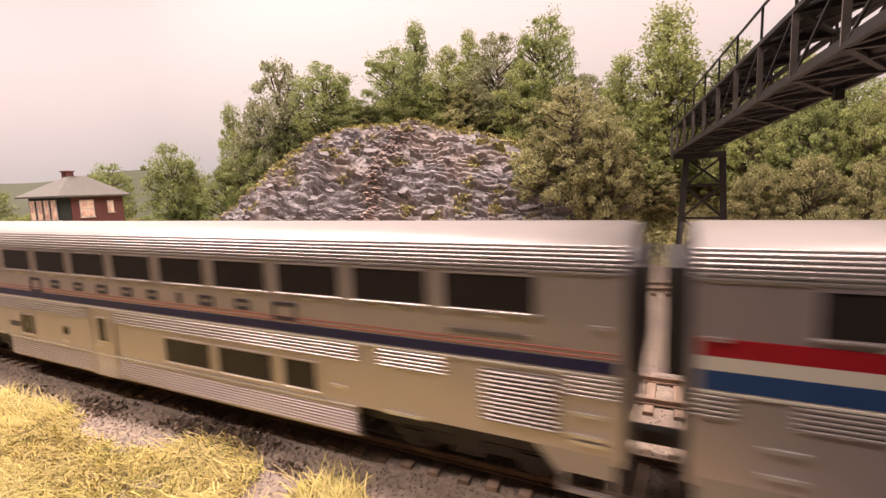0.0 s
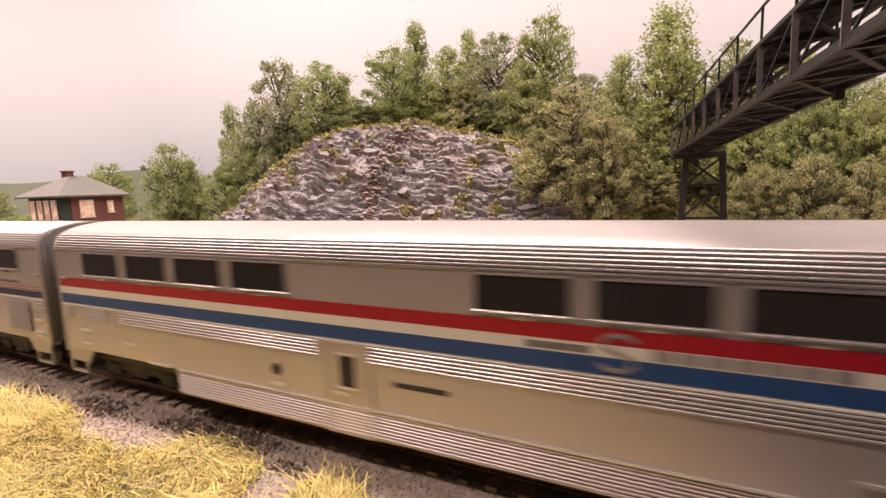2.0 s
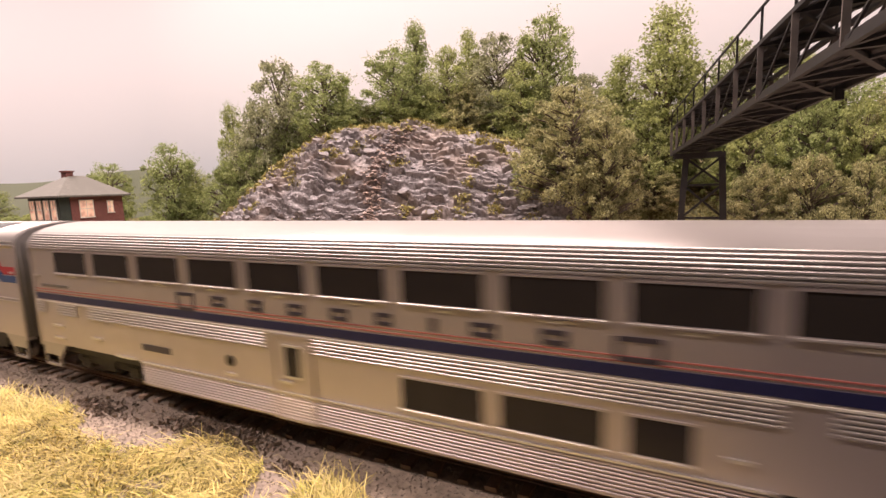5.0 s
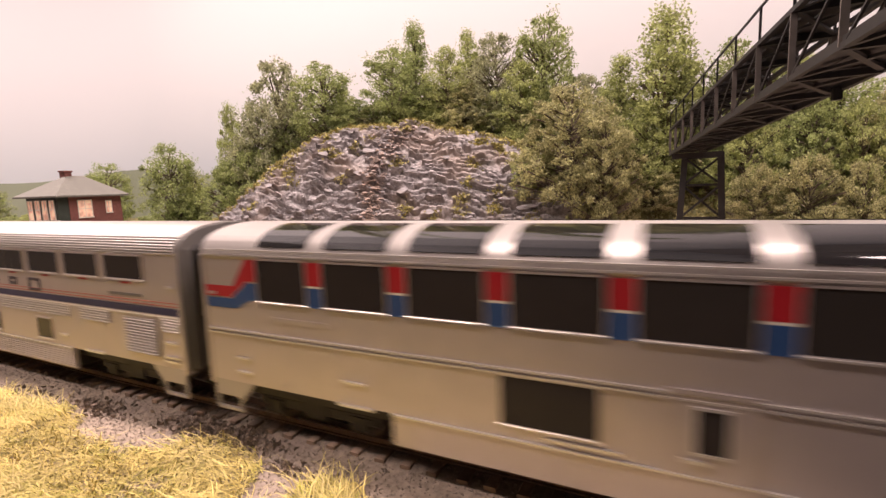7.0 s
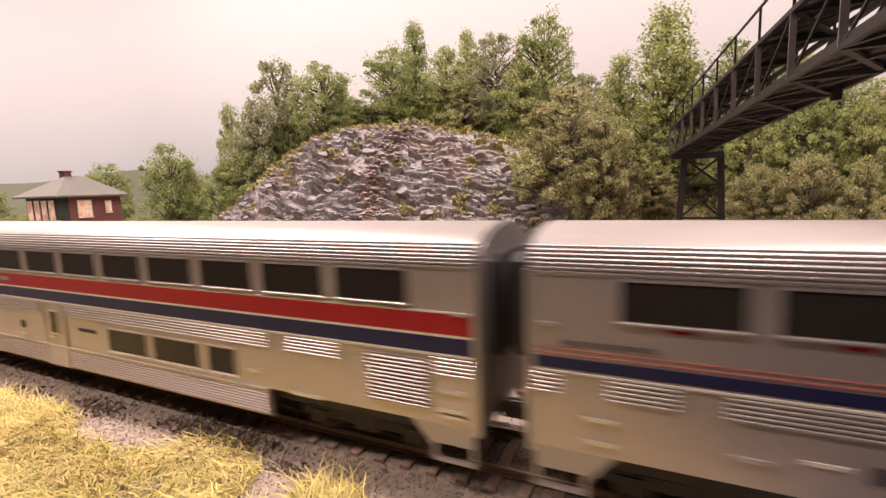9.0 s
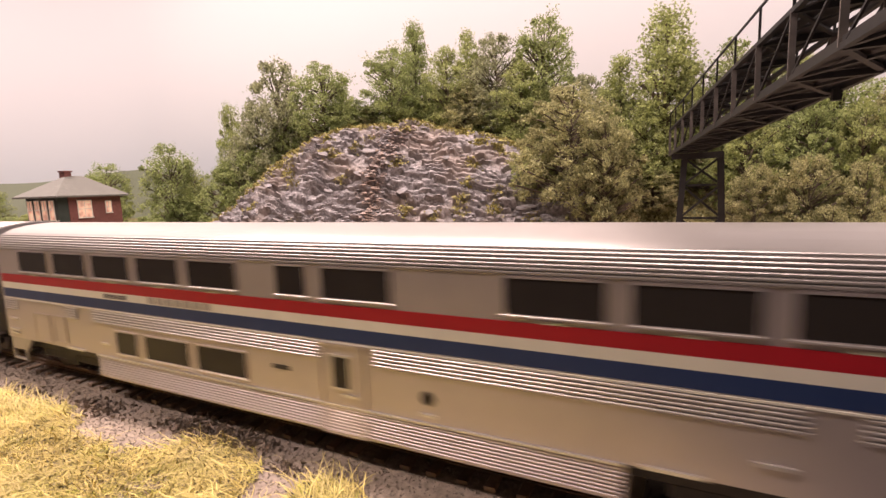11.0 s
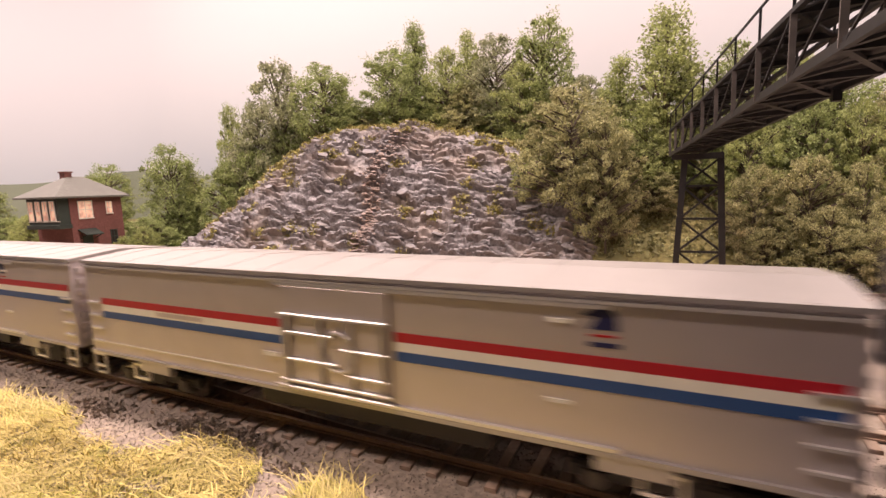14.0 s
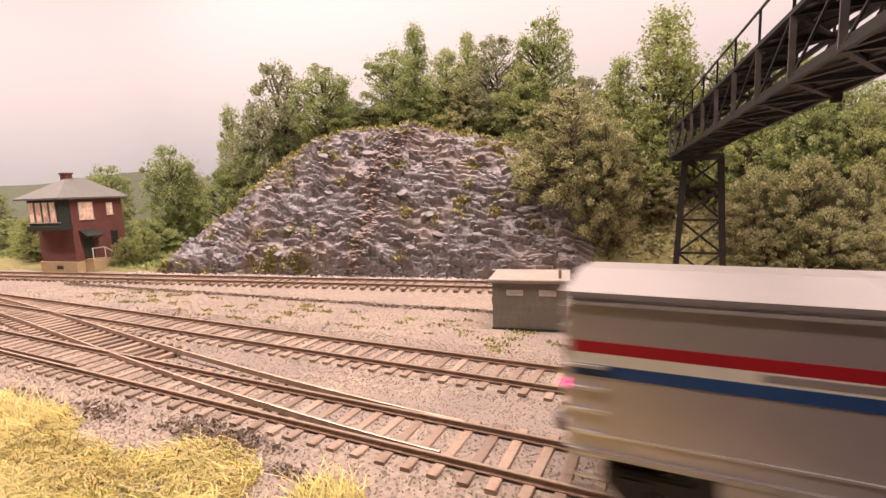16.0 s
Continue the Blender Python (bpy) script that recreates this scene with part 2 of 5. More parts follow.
def grid(xs, ys, fz, name, material, smooth=True, front=None):
    X, Y = np.meshgrid(xs, ys)
    if front:
        Y = np.where(Y < -1.9, -1.9 + (Y + 1.9) * (front(X) + 1.9) / -5.7, Y)
    Z = fz(X, Y)
    v = np.stack([X, Y, Z], -1).reshape(-1, 3)
    nx, ny = len(xs), len(ys)
    i = np.arange(nx * ny).reshape(ny, nx)
    f = np.stack([i[:-1, :-1], i[:-1, 1:], i[1:, 1:], i[1:, :-1]], -1).reshape(-1, 4)
    return mesh_of(name, v.tolist(), f.tolist(), material, smooth)


def front_edge(x):
    """The layout's unseen front edge, drawn in at right to darken the train's reflections."""
    return np.interp(x, (-9, -4.5, -2, 0.5, 3, 6), (-7.6, -7.5, -6.7, -4.4, -2.8, -2.4))


xs = np.concatenate([np.arange(-300, -60, 5.0), np.arange(-60, 20, 0.35), np.arange(20, 318, 5.0)])
ys = np.concatenate([np.arange(-7.6, -4, 0.6), np.arange(-4, 30, 0.35), np.arange(30, 84, 3.0)])
g = new("ground", grid(xs, ys, ground_z, "ground", M["ground"], front=front_edge))
tagged(g, "pinkish brown ballast and dirt ground of the layout", "ground", kind="structure")
xs = np.concatenate([np.arange(-180, -60, 3.0), np.arange(-60, 40, 0.6)])
ys = np.concatenate([np.arange(10, 45, 0.6), np.arange(45, 72, 2.5)])


def soil_z(x, y):
    a, b = ab(x, y)
    cover = np.where((b > 0.6), 0.05 + 0.25 * fractal(x * 0.8, y * 0.8, 11), -0.3)
    return ground_z(x, y) + cover


g = new("hillside", grid(xs, ys, soil_z, "hillside", M["hillsoil"]))
tagged(g, "olive brown leaf-littered hillside soil under the trees", "hillside", kind="structure")


def rock_surface(a, b):
    """World point of the rock face, layered into ledges."""
    x, y = FOOT[0] + a * AX - b * AY, FOOT[1] + a * AY + b * AX
    z = -0.36 + hill(x, y)
    q = z * 1.05 + 0.1 * a + 1.2 * fractal(a * 0.5, z * 0.5, 21)
    th = 0.33
    lay = np.floor(q / th)
    t = q / th - lay
    cell = a / (0.45 + 0.7 * lattice(lay * 1.7, lay * 0 + 0.5, 31)) + 7.3 * lay
    ci = np.floor(cell)
    r = np.sin(ci * 12.99 + lay * 78.23) * 43758.5
    r = r - np.floor(r)
    big = fractal(a * 0.22, z * 0.25, 41)
    d = 0.62 * r * np.clip(t * 1.6, 0.1, 1) + 1.2 * big + 0.5 * fractal(a * 1.3 + z * 0.8, z * 2.1, 51) - 0.25
    edge = np.clip((a + 1) / 3, 0, 1) * np.clip((35.5 - a) / 3, 0, 1) * np.clip(b / 0.7 + 0.25, 0, 1)
    d = d * edge * np.clip((10.2 - b) / 2, 0.25, 1)
    nx, ny, nz = AY * 0.75, -AX * 0.75, 0.66
    return x + nx * d, y + ny * d, z + nz * d + 0.12 - 0.9 * (1 - edge)


aa, bb = np.arange(-1.0, 35.6, 0.13), np.concatenate([np.arange(-0.3, 6, 0.055), np.arange(6, 9.9, 0.1)])
A, B = np.meshgrid(aa, bb)
v = np.stack(rock_surface(A, B), -1).reshape(-1, 3)
i = np.arange(A.size).reshape(A.shape)
f = np.stack([i[:-1, :-1], i[:-1, 1:], i[1:, 1:], i[1:, :-1]], -1).reshape(-1, 4)
outcrop = part("rock_outcrop", mesh_of("rock_outcrop", v.tolist(), f.tolist(), M["rock"]), None)
tagged(outcrop, "dark grey layered slate rock face with rusty streaks", "rock face", kind="structure")


# ---- unseen room round the layout, toned for train reflections (metres, not shrunk) ----
def room_box(name, x0, x1, y0, y1, z0, z1, material, label, cat):
    o = part(name, Geo().box(*(c / K for c in (x0, x1, y0, y1, z0, z1))), material)
    return tagged(o, label, cat, kind="structure")


room_box("floor", -3.6, 3.8, -2.6, 1.6, -1.14, -1.1, "floorpaint", "unseen dark brown floor, kept dark for the train's reflections", "floor")
room_box("ceiling", -3.6, 3.8, -2.6, 1.6, CEIL, CEIL + 0.05, "ceilpaint", "off-white painted ceiling of the layout room", "ceiling")
room_box("wall_south", -3.6, 3.8, -2.65, -2.6, -1.1, CEIL, "aisle_reflector", "unseen grey wall behind the aisle, toned to brighten train reflections", "wall")
room_box("wall_east", 3.8, 3.85, -2.6, 1.6, -1.1, CEIL, "room", "dim grey room side wall", "wall")
room_box("wall_west", -3.65, -3.6, -2.6, 1.6, -1.1, CEIL, "pale_reflector", "unseen pale side wall added as a reflector for the train", "wall")
# table under the layout and its front edge
EDGE = [(x, float(front_edge(x))) for x in (-297, -9, -4.5, -3.25, -2, -0.75, 0.5, 1.75, 3, 4.5, 6, 315)]


def edge_board(name, back, z0, z1, material, label, cat, gap):
    """Board that follows the layout's front edge; back: its rear line, or None for a thin upright board."""
    q = Geo()
    n = len(EDGE)
    for z in (z0, z1):
        q.v += [(x, y - gap, z) for x, y in EDGE]
        q.v += [(x, y - gap + 0.9 if back is None else back, z) for x, y in EDGE]
    for k in range(n - 1):
        q.f += [(k, k + 1, 2 * n + k + 1, 2 * n + k), (n + k + 1, n + k, 3 * n + k, 3 * n + k + 1), (2 * n + k, 2 * n + k + 1, 3 * n + k + 1, 3 * n + k), (k + 1, k, n + k, n + k + 1)]
    q.f += [(0, 2 * n, 3 * n, n), (n - 1, 2 * n - 1, 4 * n - 1, 3 * n - 1)]
    return tagged(part(name, q, material), label, cat, kind="structure")


edge_board("layout_table", 81, -5.2, -1.0, "room", "dark plywood table under the layout", "table", 0.0)
room_box("layout_base", -3.2, 3.4, 0.1, 0.7, -1.1, -0.06, "room", "dark panelled base under the layout table", "base")
edge_board("fascia", None, -26, -0.85, "room", "unseen dark fascia board along the layout edge, mirrored in the train", "fascia", 0.93)
# curved backdrop board; its sky colour glows by itself
i0 = Geo()
ring = []
for k in range(33):
    t = math.pi / 2 * k / 32
    ring.append((-1.6 - 0.55 * math.sin(t), 0.42 + 0.55 * math.cos(t)))
line = [(3.7, 0.97)] + ring + [(-2.15, 0.36)]
for k, (x, y) in enumerate(line):
    i0.v += [(x / K, y / K, -0.08 / K), (x / K, y / K, 1.2 / K)]
    if k:
        j = 2 * k
        i0.f.append((j - 2, j, j + 1, j - 1))
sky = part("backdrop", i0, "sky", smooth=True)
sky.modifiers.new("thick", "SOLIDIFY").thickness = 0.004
tagged(sky, "curved self-glowing backdrop board painted as a pale pink hazy sky", "backdrop", kind="structure")


def ridge_strip(name, pts, material, label, depth):
    """Low-relief painted ridge that follows the backdrop; pts of x, y, top."""
    gg = Geo()
    for k, (x, y, z) in enumerate(pts):
        gg.v += [(x, y, -4), (x, y, z), (x, y + depth, z - 0.6), (x, y + depth, -4)]
        if k:
            j = 4 * k
            gg.f += [(j - 4, j, j + 1, j - 3), (j - 3, j + 1, j + 2, j - 2)]
    return tagged(part(name, gg, material), label, "hills", kind="structure")


pts = []
for k in range(90):
    x = -178 + 2.4 * k
    y = 70.0 if x > -135 else 70.0 - (x + 135) ** 2 / 50
    z = 10.4 + 1.6 * math.sin(x * 0.045 + 1.3) + 0.7 * math.sin(x * 0.13) + 0.35 * float(lattice(np.array(x * 0.7), np.array(0.0), 5))
    pts.append((x, y, z))
ridge_strip("painted_hills", pts, "hill", "hazy green wooded hills painted in the distance", 2)

# ceiling lamps
for lx, ly, ll, lw in LAMPS:
    fx = empty("ceiling_light", "white tube ceiling light over the layout", "ceiling light", "ceiling lights", lx / K, ly / K, (CEIL - 0.06) / K)
    part("housing", Geo().box(*(c / K for c in (-ll / 2 - 0.02, ll / 2 + 0.02, -0.075, 0.075, 0.01, 0.06))), "fixture", fx)


# ---- track ----
def track(name, cx, cy, turn, x0, x1, z=0.0, label=""):
    """Straight track along local x, rail heads at z."""
    t = empty(name, label, "railway track", "tracks", cx, cy, z, turn)
    tagged(t, kind="structure")
    for s in (-0.75, 0.75):
        rl = part("rail", Geo().box(x0, x1, s - 0.012, s + 0.012, -0.13, -0.03).box(x0, x1, s - 0.075, s + 0.075, -0.16, -0.13).chamfer(x0, x1, s - 0.04, s + 0.04, -0.04, -0.004, 0.008), "railside", t)
        part("rail_head", Geo().box(x0, x1, s - 0.034, s + 0.034, -0.004, 0.0), "railtop", rl, "shiny worn rail top")
    return t


TIE = mesh_of("tie", *(lambda q: (q.v, q.f))(Geo().chamfer(-1.25, 1.25, -0.12, 0.12, -0.31, -0.16, 0.02)), M["tie"])


def ties(t, x0, x1, step=0.64):
    x = x0
    while x < x1:
        o = new("tie", TIE)
        o.parent = t
        o.matrix_basis = Matrix.Translation(Vector((x + RNG.uniform(-0.04, 0.04), 0, RNG.uniform(-0.012, 0.012))) * K) @ pose(0, 0, 0, 0, 0, 90 + RNG.uniform(-2.5, 2.5))
        x += step


main = track("main_track", 0, 0, 0, -295, 312, 0, "main railway track with rusty rails on brown ties")
mid = track("siding_track", 0, 4.35, 0, -295, 312, 0, "second railway track with rusty rails on brown ties")
rear = track("rear_track", -28, 12.9, 9.9, -40, 60, 0.1, "rear railway track at the foot of the rock")
ties(main, -62, 12)
ties(mid, -62, 12)
ties(rear, -40, 40)

# crossover from the main track to the second one
PATH_X = (-60, -52, -44, -37, -30, -24, -19, -14, -9, -5, -3)
PATH_Y = (4.35, 4.33, 4.15, 3.72, 2.98, 2.15, 1.45, 0.82, 0.33, 0.06, 0.0)


def crossover():
    t = empty("crossover_track", "curved turnout track linking two railway tracks", "railway track", "tracks")
    tagged(t, kind="structure")
    xs = np.arange(-52, -4, 0.5)
    yc = np.interp(xs, PATH_X, PATH_Y)
    yc = np.convolve(np.pad(yc, 6, mode="edge"), np.ones(13) / 13, "valid")
    for s in (-0.72, 0.72):
        rl = None
        for nm, w, z0, z1, m in (("rail", 0.06, -0.16, -0.005, "railside"), ("rail_head", 0.036, -0.005, 0.002, "railtop")):
            q = Geo()
            for k, (x, y) in enumerate(zip(xs, yc)):
                q.v += [(x, y + s - w, z0), (x, y + s + w, z0), (x, y + s + w * 0.6, z1), (x, y + s - w * 0.6, z1)]
                if k:
                    j = 4 * k
                    q.f += [(j - 4 + c, j - 4 + (c + 1) % 4, j + (c + 1) % 4, j + c) for c in range(4)]
            rl = part(nm, q, m, rl or t)
    for x in np.arange(-36, -17, 0.64):
        y = float(np.interp(x, PATH_X, PATH_Y))
        o = new("tie", TIE)
        o.parent = t
        o.matrix_basis = Matrix.Translation(Vector((x + 0.3, y, -0.015)) * K) @ pose(0, 0, 0, 0, 0, 84)
    for x0, x1, y in ((-26, -18.8, -0.52), (-27, -18, 3.2 - 2.4), (-40, -33, 3.55 + 0.25)):
        part("guard_rail", Geo().box(x0, x1, y - 0.03, y + 0.03, -0.16, 0.0), "railside", t)


crossover()


# ---- train ----
PITCH = 26.0
TIMES = (0, 0.5, 1.0, 1.4, 2.5, 3.0, 3.5, 4.0, 6.5, 7.0, 8.0, 9.0, 11.5, 12.0, 13.5, 14.5, 15.5, 16.0)
PLACES = (-0.25, 8.95, 17.4, 24.3, 43.0, 51.5, 59.9, 68.15, 110.75, 119.2, 136.2, 153.3, 195.55, 204.05, 228.95, 245.1, 261.1, 269.1)
GAP = 0.9
LEN = PITCH - GAP
HALF = LEN / 2
SIDE = -1.55
SLOTS = [1.5 + 2.05 * k for k in range(11)]
ROOF = [(-1.55, 4.12), (-1.54, 4.27), (-1.5, 4.41), (-1.42, 4.53), (-1.28, 4.64), (-1.05, 4.74), (-0.7, 4.82), (-0.35, 4.86), (0, 4.875)]
RIBZ = (4.165, 4.235, 4.305, 4.375, 4.445, 4.51, 4.57)


def roof_y(z):
    return float(np.interp(z, [p[1] for p in ROOF], [p[0] for p in ROOF]))


def stripe(car, name, x0, x1, z0, z1, m, proud=0.014):
    for s in (1, -1):
        q = Geo().box(x0 - HALF, x1 - HALF, min(s * SIDE, s * (SIDE - proud)), max(s * SIDE, s * (SIDE - proud)), z0, z1)
        part(name, q, m, car)


def ribs(car, name, x0, x1, z0, z1, n, m="rib_silver", h=0.42):
    """Raised long ribs on both sides, one part each."""
    step = (z1 - z0) / n
    for k in range(n):
        z = z0 + step * (k + 0.5)
        for s in (1, -1):
            y0, y1 = sorted((s * SIDE, s * (SIDE - 0.035)))
            part(name, Geo().chamfer(x0 - HALF, x1 - HALF, y0, y1, z - step * h / 1.2, z + step * h / 1.2, 0.012), m, car)


def window(car, x0, x1, z0, z1, sill=True, name="window"):
    """Pane with a bright frame, on both sides."""
    x0, x1 = x0 - HALF, x1 - HALF
    for s in (1, -1):
        ya = sorted((s * SIDE, s * (SIDE - 0.02)))
        yb = sorted((s * SIDE, s * (SIDE - 0.035)))
        w = part(name, Geo().ring(x0, x1, z0, z1, yb[0], yb[1], 0.035), "silver", car)
        part("pane", Geo().box(x0, x1, ya[0], ya[1], z0, z1), "glass", w, "dark tinted glass pane")
        if sill:
            yc = sorted((s * SIDE, s * (SIDE - 0.05)))
            part("sill", Geo().chamfer(x0 - 0.04, x1 + 0.04, yc[0], yc[1], z0 - 0.06, z0 - 0.015, 0.008), "bright", w, "bright metal sill")


def truck(car, x):
    """Four-wheel truck under the car at x from its rear."""
    x -= HALF
    t = part("truck", Geo().chamfer(x - 1.75, x + 1.75, -1.12, -0.95, 0.42, 0.72, 0.05).chamfer(x - 1.75, x + 1.75, 0.95, 1.12, 0.42, 0.72, 0.05)
             .box(x - 0.35, x + 0.35, -1.15, 1.15, 0.35, 0.95).box(x - 1.5, x - 1.0, -1.16, -0.96, 0.3, 0.62).box(x + 1.0, x + 1.5, -1.16, -0.96, 0.3, 0.62), "black", car)
    for dx in (-1.25, 1.25):
        for y in (-0.8, 0.68):
            part("wheel", Geo().disc(x + dx, 0.46, y, y + 0.12, 0.46).disc(x + dx, 0.46, y - 0.02 if y > 0 else y + 0.1, y if y > 0 else y + 0.14, 0.49), "wheel", t)
    for dx in (-0.75, -0.25, 0.25, 0.75):
        part("spring", Geo().bar((x + dx * 0.7, -1.06, 0.72), (x + dx * 0.7, -1.06, 0.98), 0.16, n=8), "black", t)


def steps(car, x, s):
    """Bright stirrup steps at a car end; s: +1 at the front."""
    x -= HALF
    for y in (SIDE, -SIDE - 0.08):
        q = Geo()
        x0, x1 = sorted((x - s * 0.12, x - s * 1.0))
        q.ring(x0 + 0.07, x1 - 0.07, 0.42, 0.72, y, y + 0.08, 0.07)
        q.box(x0, x1, y, y + 0.08, 0.79, 1.13)
        q.plate([(x - s * 1.0, 1.13), (x - s * 1.45, 1.13), (x - s * 1.0, 0.62)][::s], y, y + 0.07)
        part("step", q, "roof_silver", car, "bright metal stirrup step")


def shell(name, label):
    """Silver double-deck body with roof, ends, trucks, end steps."""
    car = empty(name, label, "passenger car", "cars of the train")
    low = [(-1.55, 1.12), (1.55, 1.12), (1.55, 4.12), (-1.55, 4.12)]
    part("body", Geo().run(low, -HALF, HALF), "silver", car)
    up = [(y, z) for y, z in ROOF]
    prof = [(-y, z) for y, z in up] + [(y, z) for y, z in reversed(up[:-1])]
    part("roof", Geo().run(prof, -HALF + 0.05, HALF - 0.05), "roof_silver", car, "bright silver curved roof", smooth="sides")
    for s in (1, -1):
        part("end_post", Geo().box(s * HALF - 0.11 * (s > 0) , s * HALF + 0.11 * (s < 0), -1.57, -1.32, 1.0, 4.2), "silver", car)
        x0, x1 = sorted((s * HALF, s * (HALF + (0.26 if s > 0 else 0.4))))
        half, top = (1.15, 4.35) if s > 0 else (1.05, 4.35)
        part("diaphragm", Geo().chamfer(x0, x1, -half, half, 2.45, top, 0.12), "rubber", car, "black ribbed gangway diaphragm")
        x0, x1 = sorted((s * HALF, s * (HALF + 0.06)))
        part("end_panel", Geo().run([(y * 0.985, z - 0.03) for y, z in prof] + [(-1.52, 1.1), (1.52, 1.1)], x0, x1), "endgrey" if s > 0 else "rubber", car, "grey car end panel" if s > 0 else "black car end panel")
        x0, x1 = sorted((s * (HALF + 0.06), s * (HALF + 0.12)))
        for y in (-1.35, 1.2):
            part("end_fairing", Geo().chamfer(x0, x1, y, y + 0.15, 1.1, 4.3, 0.03), "endgrey" if s > 0 else "rubber", car)
        part("coupler", Geo().box(s * HALF - 0.1, s * HALF + 0.5 * s, -0.13, 0.13, 0.75, 1.0) if s > 0 else Geo().box(s * HALF - 0.5, s * HALF + 0.1, -0.13, 0.13, 0.75, 1.0), "black", car)
        part("grab_iron", Geo().box(s * (HALF - 0.35) - 0.12, s * (HALF - 0.35) + 0.12, -1.6, -1.55, 3.27, 3.33), "bright", car, "short bright grab iron")
    truck(car, 2.9)
    truck(car, LEN - 2.9)
    part("floor_frame", Geo().box(-HALF + 0.3, HALF - 0.3, -1.3, 1.3, 0.8, 1.05).box(-7.0, 7.0, -1.35, 1.35, 0.42, 0.8), "black", car)
    steps(car, 0, -1)
    steps(car, LEN, 1)
    return car


def skirt(car, x0=5.3, x1=19.85, n=8, rib="silver"):
    for s in (1, -1):
        y0, y1 = sorted((s * 1.55, s * 1.45))
        part("skirt", Geo().box(x0 - HALF, x1 - HALF, y0, y1, 0.45, 1.12), "silver", car)
    if n:
        ribs(car, "skirt_rib", x0 + 0.03, x1 - 0.03, 0.49, 1.06, n, rib)
    stripe(car, "belt_rail", x0, x1, 1.085, 1.125, "bright", 0.05)


def boarding_door(car, x):
    d = None
    for s in (1, -1):
        y0, y1 = sorted((s * SIDE, s * (SIDE - 0.05)))
        d = part("door", Geo().box(x - HALF + 0.06, x - HALF + 1.1, min(s * SIDE, s * (SIDE - 0.025)), max(s * SIDE, s * (SIDE - 0.025)), 0.52, 2.42), "silver", car)
        part("door_frame", Geo().ring(x - HALF + 0.06, x - HALF + 1.1, 0.52, 2.42, y0, y1, 0.07), "silver", d)
        y0, y1 = sorted((s * SIDE, s * (SIDE - 0.035)))
        dw = part("door_window", Geo().box(x - HALF + 0.38, x - HALF + 0.8, y0, y1, 1.52, 2.2), "glass", d, "dark tinted glass pane")
        yc, yd = sorted((s * SIDE, s * (SIDE - 0.06)))
        part("window_frame", Geo().ring(x - HALF + 0.38, x - HALF + 0.8, 1.52, 2.2, yc, yd, 0.045), "bright", dw, "bright metal window frame")
        y0, y1 = sorted((s * SIDE, s * (SIDE - 0.075)))
        part("door_handle", Geo().box(x - HALF + 0.2, x - HALF + 0.55, y0, y1, 1.34, 1.4), "bright", d, "bright metal handle")


def fittings(car, vent=True):
    """Roof ribs, waist ribs and grilles common to the fluted cars."""
    for z in RIBZ:
        for s in (1, -1):
            y = roof_y(z)
            q = Geo().bar((-HALF + 0.06, s * (y - 0.004), z), (HALF - 0.06, s * (y - 0.004), z), 0.05, 0.052, 6)
            part("roof_rib", q, "roof_silver", car)
    for x0, x1 in ((0.1, 0.56), (1.32, 2.33), (2.97, 10.05), (11.35, 19.88), (20.48, 21.91) if vent else (20.7, 21.3), (24.2, 24.98)):
        ribs(car, "waist_rib", x0, x1, 2.08, 2.46, 5)
    for x0, x1, z0, z1 in () if vent else ((22.33, 23.18, 1.22, 2.07), (21.44, 22.04, 1.3, 2.08)):
        for s in (1, -1):
            ya, yb = sorted((s * SIDE, s * (SIDE - 0.03)))
            d = part("equipment_door", Geo().box(x0 - HALF, x1 - HALF, min(s * SIDE, s * (SIDE - 0.012)), max(s * SIDE, s * (SIDE - 0.012)), z0, z1), "silver", car)
            part("door_edge", Geo().ring(x0 - HALF, x1 - HALF, z0, z1, ya, yb, 0.025), "silver", d)
    for s in (1, -1) if vent else ():
        y0, y1 = sorted((s * SIDE, s * (SIDE - 0.03)))
        v = part("vent_grille", Geo().box(22.66 - HALF, 24.09 - HALF, y0, y1, 1.38, 2.38), "roof_silver", car, "louvred vent grille")
        for k in range(12):
            z = 1.4 + k * 0.081
            ya, yb = sorted((s * (SIDE - 0.03), s * (SIDE - 0.075)))
            part("louvre", Geo().chamfer(22.71 - HALF, 24.04 - HALF, ya, yb, z, z + 0.054, 0.018), "roof_silver", v)
    for x, z, w in ((1.2, 1.75, 0.5), (1.2, 1.35, 0.5), (24.55, 1.8, 0.5), (24.55, 1.42, 0.6), (24.55, 1.3, 0.5), (3.3, 1.55, 0.45), (19.4, 1.5, 0.3), (8.85, 1.28, 0.3), (4.6, 1.15, 0.9), (21.0, 1.15, 0.9)):
        stripe(car, "fitting", x - w / 2, x + w / 2, z - 0.03, z + 0.03, "bright", 0.05)
    for s in (1, -1):
        y0, y1 = sorted((s * SIDE, s * (SIDE - 0.03)))
        part("porthole", Geo().disc(8.85 - HALF, 1.62, y0, y1, 0.14), "glass", car)


def letter_block(car, x, w, z0, z1):
    """Hollow block the size of one large letter, with a bar across."""
    for s in (1, -1):
        y0, y1 = sorted((s * SIDE, s * (SIDE - 0.018)))
        b = 0.085
        q = Geo().ring(x - w / 2 + b - HALF, x + w / 2 - b - HALF, z0 + b, z1 - b, y0, y1, b) if w > 0.2 else Geo().box(x - w / 2 - HALF, x + w / 2 - HALF, y0, y1, z0, z1)
        part("lettering", q, "letter", car)


def letters(car, xs, z0, z1, w, m, name="lettering"):
    for x in xs:
        stripe(car, name, x - w / 2, x + w / 2, z0, z1, m, 0.02)


